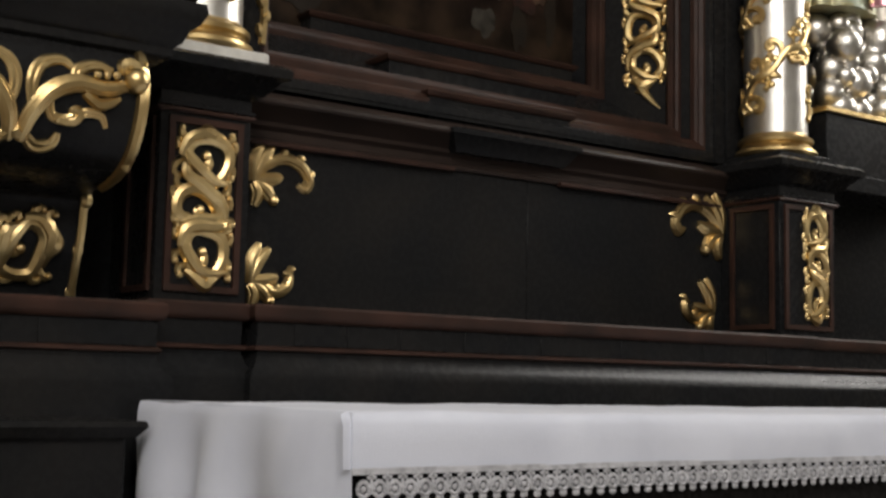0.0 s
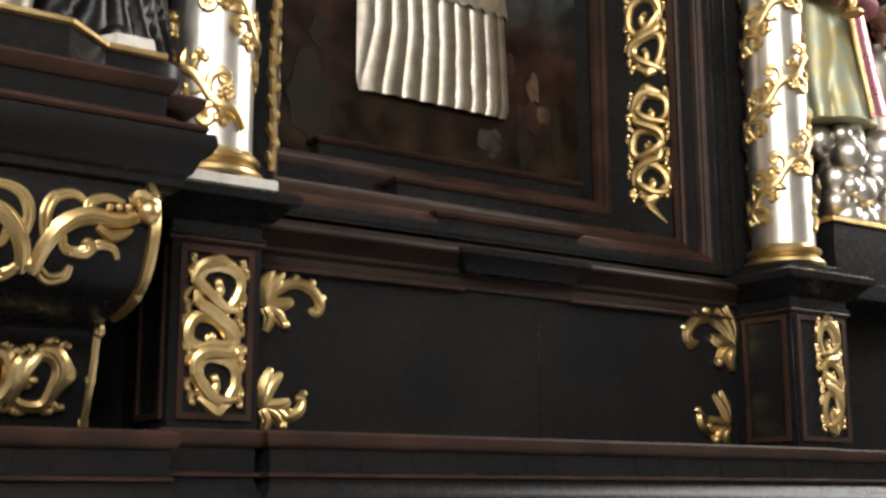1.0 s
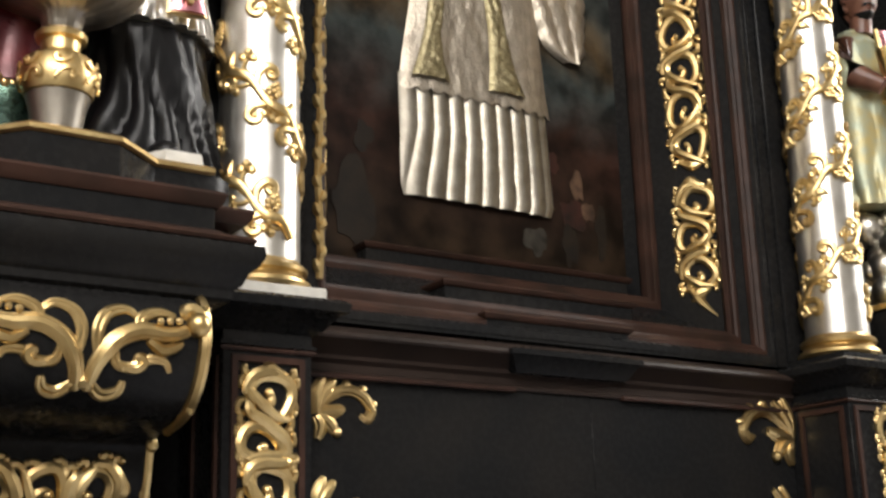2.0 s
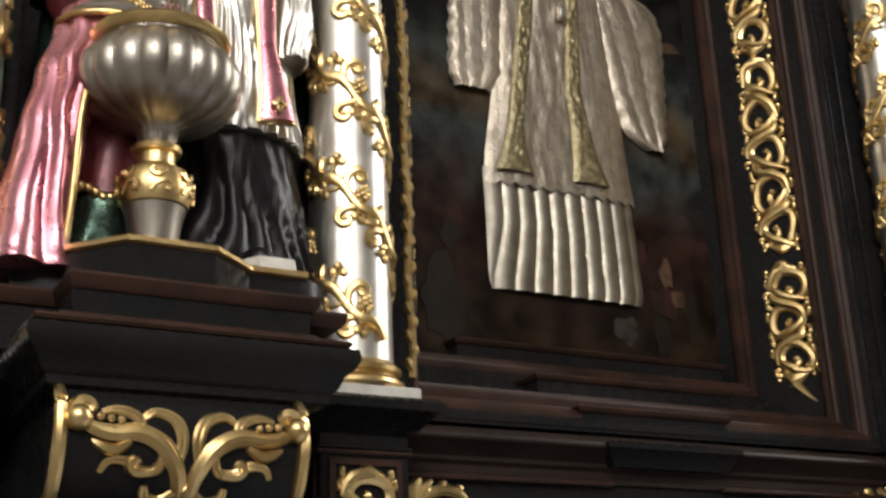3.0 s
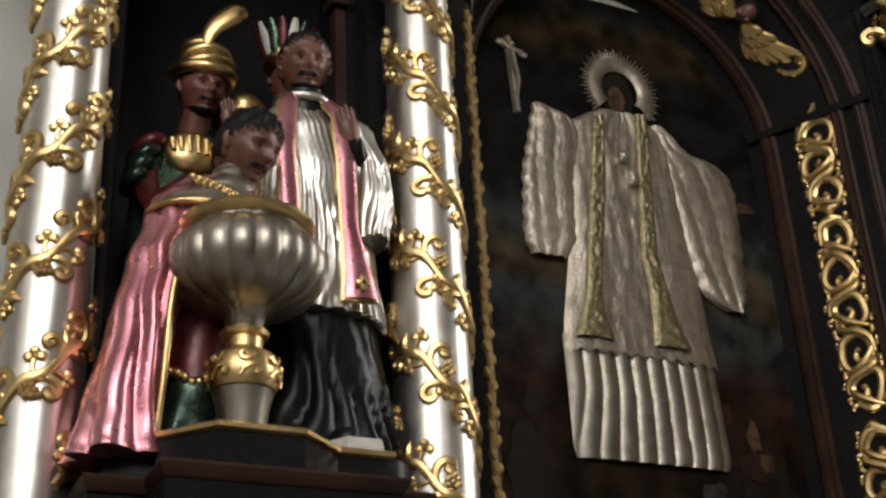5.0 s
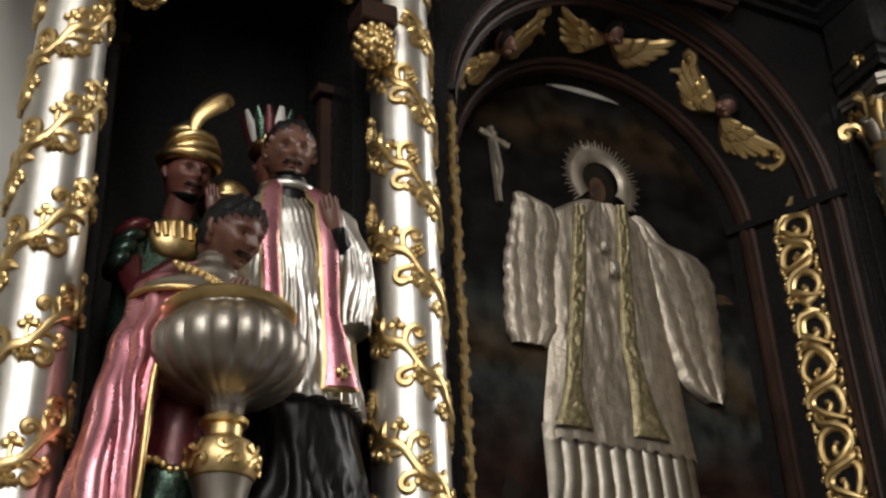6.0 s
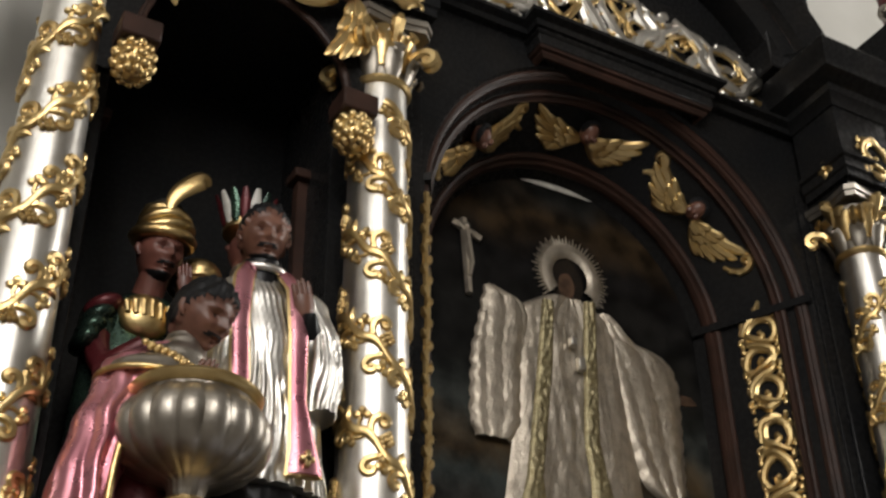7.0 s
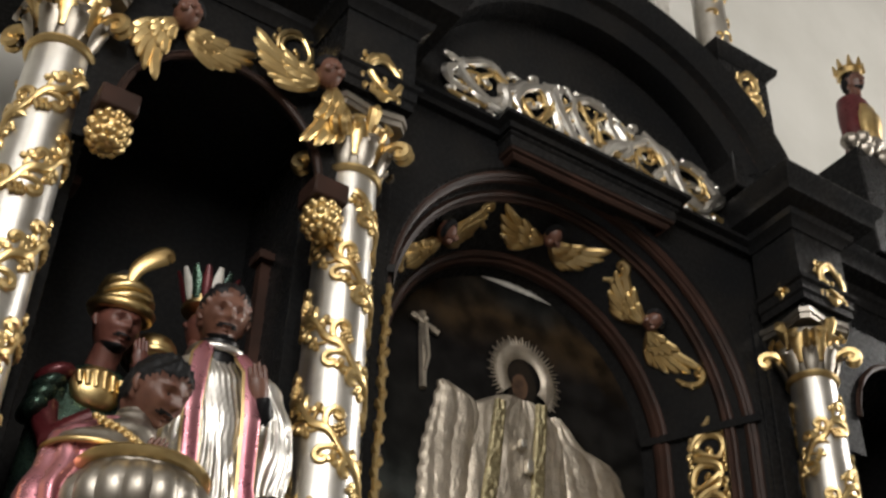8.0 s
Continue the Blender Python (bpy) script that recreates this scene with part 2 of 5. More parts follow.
def pedestal(x0, x1, yf):
    ob = thing("column_pedestal", ((x0 + x1) / 2, yf + 0.2, 1.757), "black column pedestal with a brown moulded panel and gilded openwork", "pedestal", "column pedestals")
    part("die", Geo().box(x0, x1, yf, 4.3, 1.757, 2.42, 0.003), BLACK, ob)
    plan = [(x0, 4.3), (x0, yf), (x1, yf), (x1, 4.3)]
    part("cornice", Geo().sweep(plan, CORNICE), BLACK, ob)
    part("cornice_bead", Geo().sweep(plan, [(-0.05, 2.385), (0.008, 2.385), (0.014, 2.392), (0.012, 2.399), (-0.05, 2.399)]), BROWN, ob)
    def rim(a, b, c, d, fn, name="panel_moulding"):
        w = 0.022
        q = Geo()
        for (u0, u1, v0, v1) in ((a, b, c, c + w), (a, b, d - w, d), (a, a + w, c + w, d - w), (b - w, b, c + w, d - w)):
            q.slab([(u0, v0), (u1, v0), (u1, v1), (u0, v1)], fn, 0.012)
        part(name, q, BROWN, ob)
    rim(x0 + 0.03, x1 - 0.03, 1.79, 2.37, lambda u, v, h: (u, yf - h, v))
    rim(yf + 0.03, 4.17, 1.79, 2.37, lambda u, v, h: (x0 - h, u, v))
    return ob


PL, PR = (1.655, 1.985, 3.92), (4.68, 5.08, 3.88)
ped_l = pedestal(*PL)
ped_r = pedestal(*PR)
ped_o = pedestal(0.10, 0.52, 3.92)
# cornice over the middle
part("cornice", Geo().sweep([(2.0, 4.215), (4.68, 4.215)], [(-0.2, 2.38), (0.006, 2.38), (0.012, 2.388), (0.012, 2.396), (0.0, 2.402), (0.0, 2.43), (0.02, 2.445), (0.02, 2.46), (0.07, 2.50), (0.09, 2.51), (0.09, 2.53), (-0.16, 2.63), (-0.2, 2.63)]), UMBER, pred, "dark brown sloping cornice")
part("middle_break", Geo().sweep([(3.06, 4.3), (3.06, 4.185), (3.58, 4.185), (3.58, 4.3)], [(-0.1, 2.44), (0.03, 2.445), (0.07, 2.50), (0.085, 2.512), (0.085, 2.532), (-0.1, 2.59)]), BLACK, pred)
part("cornice_edge", Geo().sweep([(2.0, 4.215), (4.68, 4.215)], [(0.05, 2.512), (0.092, 2.512), (0.096, 2.52), (0.092, 2.533), (-0.02, 2.58), (-0.02, 2.57)]), UMBER, pred)
for a, b in ((2.0, 3.05), (3.62, 4.66)):
    part("bead", Geo().sweep([(a, 4.2), (b, 4.2)], [(-0.02, 2.372), (0.008, 2.372), (0.012, 2.38), (0.008, 2.388), (-0.02, 2.388)]), BROWN, pred)

# ---- retable: splayed arched surround of the painting ----
SPR, RA, YB0, YF0 = 5.27, 0.89, 4.89, 4.25
ret = thing("altar_retable", (CX, 4.5, 2.6), "tall black and brown wooden altar retable with a splayed arched frame", "altar")
ZP = 3.06


def splay(s, n, seg=28):
    """The ring of the splay at s (0 at the painting, 1 in front), raised by n."""
    d, y = 0.33 * s - 0.889 * n, YB0 + (YF0 - YB0) * s - 0.458 * n
    zb = ZP - 1.25 * (0.33 * s - 0.889 * n)
    r = RA + d
    row = [(CX - r, y, zb), (CX + r, y, zb)]
    row += [(CX + r * math.cos(math.pi * i / seg), y, SPR + r * math.sin(math.pi * i / seg)) for i in range(seg + 1)]
    return row


def splay_band(pts, k=0):
    return Geo().rings([splay(s, n) for s, n in pts], closed=True, caps=False, k=k)


part("splayed_jamb", splay_band([(0, -0.01), (0.0, 0.0), (1.0, 0.0), (1.02, -0.02)]), BLACK, ret)
part("inner_moulding", splay_band([(0.10, -0.004), (0.11, 0.012), (0.135, 0.026), (0.17, 0.03), (0.185, 0.018), (0.20, 0.018), (0.22, 0.024), (0.245, 0.012), (0.25, -0.004)]), BROWN, ret)
part("outer_moulding", splay_band([(0.69, -0.004), (0.70, 0.016), (0.72, 0.028), (0.74, 0.016), (0.75, 0.016), (0.77, 0.028), (0.79, 0.02), (0.80, -0.004)]), BROWN, ret)
part("rim_moulding", splay_band([(0.86, -0.004), (0.87, 0.012), (0.90, 0.02), (0.92, 0.012), (0.93, 0.018), (0.96, 0.012), (0.97, -0.004)]), BROWN, ret)
# front wall round the splay
def front_wall():
    q = Geo()
    ro = RA + 0.335
    seg = 28
    inner = [(CX - ro, 2.6), (CX - ro, SPR)] + [(CX + ro * math.cos(math.pi - math.pi * i / seg), SPR + ro * math.sin(math.pi * i / seg)) for i in range(seg + 1)] + [(CX + ro, SPR), (CX + ro, 2.6)]
    outer = [(CX - 1.62, 2.6), (CX - 1.62, SPR)] + [(CX - 1.62 + 3.24 * i / seg, 7.2) for i in range(seg + 1)] + [(CX + 1.62, SPR), (CX + 1.62, 2.6)]
    n = len(inner)
    vs = [(u, 4.25, v) for u, v in inner] + [(u, 4.25, v) for u, v in outer]
    q.add(vs, [(i, i + 1, n + i + 1, n + i) for i in range(n - 1)])
    zb = ZP - 1.25 * 0.335
    q.add([(CX - ro, 4.25, 2.6), (CX + ro, 4.25, 2.6), (CX + ro, 4.25, zb), (CX - ro, 4.25, zb)], [(0, 1, 2, 3)])
    return q


part("front", front_wall(), BLACK, ret)
part("back_board", Geo().box(CX - 1.62, CX + 1.62, 4.93, 5.25, 2.5, 7.6), BLACK, ret)
for sx in (-1, 1):
    a, b = sorted((CX + sx * 1.24, CX + sx * 1.62))
    part("backing_pilaster", Geo().box(a, b, 4.235, 4.248, 2.6, 6.1, 0.003), BLACK, ret)
    a, b = sorted((CX + sx * 1.30, CX + sx * 1.335))
    part("fillet", Geo().box(a, b, 4.215, 4.236, 2.62, 6.05, 0.006), BLACK, ret)
# stepped sill in the middle of the frame's foot
for xa, xb, yb, yf, z0, z1 in ((2.70, 4.22, 4.9, 4.80, 2.7, 3.12), (2.88, 3.92, 4.86, 4.44, 2.55, 2.885), (2.97, 3.74, 4.5, 4.27, 2.5, 2.715)):
    st = part("sill_step", Geo().box(xa, xb - 0.002, yf, yb, z0, z1 - 0.02, 0.003), BLACK, ret)
    part("sill_moulding", Geo().sweep([(xa, yb), (xa, yf), (xb, yf), (xb, yb)], [(-0.06, z1 - 0.03), (0.004, z1 - 0.03), (0.016, z1 - 0.02), (0.02, z1 - 0.008), (0.012, z1), (-0.06, z1)]), BROWN, ret)

# ---- entablature ----
ent = thing("entablature", (CX, 4.0, 6.1), "black moulded wooden entablature breaking forward over the columns", "entablature")
def ressaut(x, w=0.2, yf=3.86):
    return [(x - w, 4.2), (x - w, yf), (x + w, yf), (x + w, 4.2)]


EL = [(-0.05, 4.2)] + ressaut(COLX[0]) + ressaut(COLX[1])
ER = ressaut(COLX[2]) + ressaut(6.44) + [(6.9, 4.2)]
for EPLAN in (EL, ER):
    part("architrave", Geo().sweep(EPLAN, [(-0.3, 6.02), (0.0, 6.02), (0.0, 6.07), (0.012, 6.08), (0.012, 6.14), (0.03, 6.15), (0.035, 6.17), (-0.3, 6.17)]), BLACK, ent)
    part("frieze", Geo().sweep(EPLAN, [(-0.3, 6.17), (0.0, 6.17), (0.0, 6.52), (-0.3, 6.52)]), BLACK, ent)
    part("cornice", Geo().sweep(EPLAN, [(-0.3, 6.52), (0.01, 6.52), (0.03, 6.56), (0.06, 6.58), (0.07, 6.62), (0.16, 6.66), (0.17, 6.72), (0.2, 6.75), (0.22, 6.80), (0.21, 6.82), (-0.3, 6.84)]), BLACK, ent)

# keystone block of the arch
part("keystone_block", Geo().box(2.82, 4.00, 4.12, 4.3, 6.42, 6.62, 0.004), BLACK, ret)
KPLAN = [(2.82, 4.3), (2.82, 4.12), (4.0, 4.12), (4.0, 4.3)]
part("keystone_moulding", Geo().sweep(KPLAN, [(-0.06, 6.37), (-0.045, 6.37), (-0.03, 6.385), (-0.03, 6.40), (-0.012, 6.405), (-0.006, 6.42), (-0.06, 6.42)]), BROWN, ret)
part("keystone_cap", Geo().sweep(KPLAN, [(-0.06, 6.49), (0.006, 6.49), (0.016, 6.50), (0.01, 6.515), (-0.06, 6.515)]), BLACK, ret)

# ---- carved ornament ----
def flat_front(x, y, z):
    """Maps ornament onto an upright board that faces the viewer."""
    return lambda u, v, h: Vector((x + u, y - h, z + v))


def on_column(cx, cy, z0, rad):
    def fn(u, v, h):
        r = rad(z0 + v) + h
        a = u / rad(z0 + v) - math.pi / 2
        return Vector((cx + r * math.cos(a), cy + r * math.sin(a), z0 + v))
    return fn


def smooth(vals, m=3):
    """A finer line through the given values (numbers or tuples)."""
    A = [np.atleast_1d(np.array(v, float)) for v in vals]
    out = []
    for i in range(len(A) - 1):
        p0, p1, p2, p3 = A[max(i - 1, 0)], A[i], A[i + 1], A[min(i + 2, len(A) - 1)]
        for j in range(m):
            t = j / m
            out.append(0.5 * (2 * p1 + (p2 - p0) * t + (2 * p0 - 5 * p1 + 4 * p2 - p3) * t * t + (3 * p1 - p0 - 3 * p2 + p3) * t ** 3))
    out.append(A[-1])
    return [tuple(float(x) for x in v) if len(v) > 1 else float(v[0]) for v in out]


def rod(geo, fn, pts, rad, flat=0.8, sides=6, k=0):
    if len(pts) <= 8:
        m = 4 if len(pts) > 4 else 2
        if isinstance(rad, list):
            rad = smooth(rad, m)
        pts = smooth(pts, m)
    P, N = [], []
    for i, (u, v) in enumerate(pts):
        r = rad[i] if isinstance(rad, list) else rad
        p = fn(u, v, r * 0.35)
        P.append(p)
        N.append(fn(u, v, 0.1) - fn(u, v, 0.0))
    geo.tube(P, rad, sides, N, flat, k)


def spiral(u, v, ang, size, sgn, n=22, turns=1.25, open_=0.8):
    """A scroll that starts at (u, v) with heading ang and winds itself up."""
    pts, total = [(u, v)], 2.9 * size
    ds = total / n
    norm = turns * 2 * math.pi
    for i in range(n):
        s = (i + 0.5) / n
        kap = norm * ((1 - open_) + open_ * 2.5 * s ** 1.5) / n
        ang += sgn * kap
        u, v = u + ds * math.cos(ang), v + ds * math.sin(ang)
        pts.append((u, v))
        ds = total / n * (1.25 - 0.75 * s)
    return pts


def curl(geo, fn, u, v, ang, size, sgn, w, lobes=4, turns=1.25, k=0):
    pts = spiral(u, v, ang, size, sgn, turns=turns)
    n = len(pts)
    rad = [w * (0.5 + 0.9 * math.sin(math.pi * min(1, (i + 1) / n * 1.15)) * 0.7) for i in range(n - 3)] + [w * 0.75, w * 0.95, w * 0.6]
    rod(geo, fn, pts, rad, k=k)
    for j in range(lobes):
        i = 2 + int(j * (n - 8) / max(1, lobes))
        a = math.atan2(pts[i + 1][1] - pts[i][1], pts[i + 1][0] - pts[i][0])
        b = a - sgn * (0.7 + 0.25 * (j % 2))
        L = size * (0.34 - 0.03 * j)
        q = [(pts[i][0] + L * t * math.cos(b + sgn * 0.9 * t), pts[i][1] + L * t * math.sin(b + sgn * 0.9 * t)) for t in (0.1, 0.4, 0.7, 1.0)]
        rod(geo, fn, q, [w * 0.9, w * 1.0, w * 0.7, w * 0.25], k=k)
    return pts


def flower(geo, fn, u, v, r, k=0, n=5):
    for j in range(n):
        a = 2 * math.pi * j / n
        rod(geo, fn, [(u + r * t * math.cos(a), v + r * t * math.sin(a)) for t in (0.2, 0.6, 1.0)], [r * 0.28, r * 0.42, r * 0.2], flat=0.7, k=k)
    geo.ball(fn(u, v, r * 0.35), r * 0.3, 6, 4, k)


def trefoil(geo, fn, u, v, ang, stalk, r):
    """A three-lobed leaf on a short stalk."""
    cu, cv = u + stalk * math.cos(ang), v + stalk * math.sin(ang)
    rod(geo, fn, [(u, v), (u + 0.5 * stalk * math.cos(ang + 0.3), v + 0.5 * stalk * math.sin(ang + 0.3)), (cu, cv)], [r * 0.36, r * 0.3, r * 0.3])
    for e in (-1.5, 0.0, 1.5):
        rod(geo, fn, [(cu + r * t * math.cos(ang + e), cv + r * t * math.sin(ang + e)) for t in (0.1, 0.55, 1.0, 1.25)], [r * 0.3, r * 0.55, r * 0.5, r * 0.12], flat=0.6)
    geo.ball(fn(cu, cv, r * 0.4), r * 0.26, 6, 4)


def grapes(geo, fn, u, v, ang, size):
    """A hanging bunch of small berries."""
    for k, (t, e) in enumerate(((0.25, 0), (0.5, -0.2), (0.5, 0.2), (0.72, -0.3), (0.74, 0.02), (0.72, 0.32), (0.98, -0.16), (0.98, 0.16), (1.2, 0.0))):
        q = size * t
        geo.ball(fn(u + q * math.cos(ang) - size * e * math.sin(ang), v + q * math.sin(ang) + size * e * math.cos(ang), 0.010 + 0.004 * (k % 2)), 0.0125, 7, 5)


def openwork(geo, fn, w, h, cells, sgn=1, wt=None, tip=0):
    """A tall strip of stacked C-scrolls tied by straps, with a lobed leafy edge, w wide and h high, centred on (0, 0)."""
    wt = wt or w * 0.09
    c = h / cells
    flat, seed = fn, 31 * h + 17 * w + cells
    fn = lambda u, v, hh: flat(u + 0.13 * w * noise.noise(Vector((v * 8, u * 5, seed))), v + 0.20 * w * noise.noise(Vector((u * 7, v * 7, seed + 5))), hh)
    over = lambda u, v, hh: fn(u, v, hh + wt * 0.5)
    for i in range(cells):
        y = -h / 2 + c * (i + 0.5)
        s = sgn * (1 if i % 2 == 0 else -1)
        ru, rv = w * 0.5 - wt, min(c * 0.47, w * 0.62)
        pts, rad = [], []
        for k in range(36):
            t = k / 35
            a = -math.pi * 0.60 + 2 * math.pi * 1.38 * t
            q = 1 - 0.84 * max(0, t - 0.30) / 0.70
            pts.append((s * ru * q * math.cos(a) - s * ru * 0.10 * t, y + rv * q * math.sin(a) - rv * 0.10 * t))
            rad.append(wt * (0.50 + 0.62 * math.sin(math.pi * min(1, 0.12 + 0.85 * t))))
        rod(geo, fn, pts, rad, 0.7, 7)
        geo.ball(fn(*pts[-1], wt * 0.3), wt * 0.8, 8, 6)
        # strap that ties this scroll to the next
        rod(geo, over, [(-s * ru * 0.95, y - rv * 0.15), (-s * ru * 0.80, y + rv * 0.55), (-s * ru * 0.1, y + c * 0.46), (s * ru * 0.65, y + c * 0.58), (s * ru * 0.75, y + c * 0.78)] if i < cells - 1 else
            [(-s * ru * 0.95, y - rv * 0.15), (-s * ru * 0.85, y + rv * 0.5), (-s * ru * 0.35, y + rv * 0.98), (s * ru * 0.3, y + rv * 1.0)], [wt * 0.5, wt * 0.95, wt * 1.1, wt * 0.95, wt * 0.5] if i < cells - 1 else [wt * 0.5, wt * 0.9, wt * 1.0, wt * 0.6], 0.75, 7)
        curl(geo, fn, s * ru * 0.2, y - rv * 0.95, math.pi / 2 + s * 0.5, ru * 0.62, s, wt * 0.6, 1, turns=1.3)
        rod(geo, over, [(s * ru * 0.9, y - c * 0.44), (s * ru * 0.2, y - c * 0.36), (-s * ru * 0.45, y - c * 0.18), (-s * ru * 0.92, y + c * 0.12)], [wt * 0.4, wt * 0.85, wt * 0.9, wt * 0.4], 0.75, 7)
        # lobes along the edges
        for e in (-1, 1):
            for t in (-0.40, -0.16, 0.12, 0.38):
                f = 1 if t > 0 else -1
                u0, v0 = e * ru * (1.02 - 0.9 * t * t), y + c * t
                rod(geo, fn, [(u0 - e * wt * 0.5, v0), (u0 + e * wt * 0.55, v0 + f * wt * 0.35), (u0 + e * wt * 0.75, v0 + f * wt * 1.25)], [wt * 0.45, wt * 0.72, wt * 0.5], 0.75)
                geo.ball(fn(u0 + e * wt * 0.55, v0 + f * wt * 1.4, wt * 0.25), wt * 0.58, 7, 5)
    for e in (-1, 1):
        rod(geo, fn, [(-w * 0.3, e * h * 0.485), (-w * 0.12, e * h * 0.505), (0, e * (h * 0.49 + wt)), (w * 0.12, e * h * 0.505), (w * 0.3, e * h * 0.485)], [wt * 0.5, wt, wt * 1.2, wt, wt * 0.5])
    if tip:
        rod(geo, fn, [(-w * 0.1, tip * h / 2), (w * 0.10, tip * (h / 2 + w * 0.28)), (w * 0.34, tip * (h / 2 + w * 0.66))], [wt, wt * 0.95, wt * 0.15])
        rod(geo, fn, [(w * 0.25, tip * h * 0.46), (w * 0.05, tip * (h / 2 + w * 0.2)), (-w * 0.2, tip * (h / 2 + w * 0.24))], [wt * 0.7, wt * 0.8, wt * 0.2])


def leaf(geo, fn, pts, wide, ribs=3):
    """A carved leaf along pts, its ribs side by side and closing at both ends."""
    P = [Vector(p) for p in smooth(pts, 5)]
    n = len(P)
    for r in range(ribs):
        o = (r - (ribs - 1) / 2) / ribs * 2
        line, rad = [], []
        for i, p in enumerate(P):
            d = (P[min(i + 1, n - 1)] - P[max(i - 1, 0)]).normalized()
            t = i / (n - 1)
            q = wide * (0.35 + 0.65 * math.sin(math.pi * min(1, 0.15 + 0.80 * t)))
            line.append((p.x - d.y * o * q * 0.62, p.y + d.x * o * q * 0.62))
            rad.append(q * (0.52 if abs(o) < 0.1 else 0.42))
        rod(geo, (lambda u, v, h: fn(u, v, h + wide * 0.22)) if abs(o) < 0.1 else fn, line, rad, 0.85, 7)


def corner_leaf(geo, fn, sx, sz, size):
    """A leaf spray that stands on the edge of a panel and arches inwards with a rolled tip; sz -1 for the short lower one."""
    f = lambda u, v, h: fn(sx * u * size, v * size, h)
    w = size * 0.085
    arm = [(0.04, 0.05), (0.22, 0.24), (0.48, 0.36), (0.74, 0.30), (0.90, 0.10), (0.84, -0.04), (0.72, 0.02)] if sz > 0 else [(0.04, -0.20), (0.20, -0.02), (0.42, -0.12), (0.62, -0.02), (0.66, 0.14), (0.56, 0.16)]
    g_ = lambda u, v, h: fn(sx * u, v, h)
    leaf(geo, g_, [(a * size, b * size) for a, b in arm], w * 1.25)
    for t in range(len(arm) - 2):
        u0, v0 = arm[min(t + 1, len(arm) - 1)]
        rod(geo, f, [(u0 - 0.05, v0 - 0.02), (u0 + 0.02, v0 + 0.09), (u0 + 0.10, v0 + 0.10)], [w * 0.5, w * 0.8, w * 0.2], 0.7)
    for a, b, c in (((0.03, 0.0), (0.04, 0.30), (0.16, 0.56)), ((0.03, 0.0), (0.12, 0.26), (0.32, 0.50)), ((0.03, -0.02), (0.10, -0.16), (0.05, -0.34)), ((0.05, 0.0), (0.22, -0.10), (0.34, -0.26)), ((0.04, 0.02), (0.26, 0.04), (0.46, 0.10))):
        leaf(geo, g_, [(p[0] * size, p[1] * size) for p in (a, b, c)], w * 1.5, 3)
    geo.ball(f(0.34, -0.24, w * 0.4), w * 0.9, 8, 6)


# ---- columns ----
def shaft_radius(z):
    t = (z - ZB) / (ZR - ZB)
    return 0.152 - 0.024 * t ** 1.4


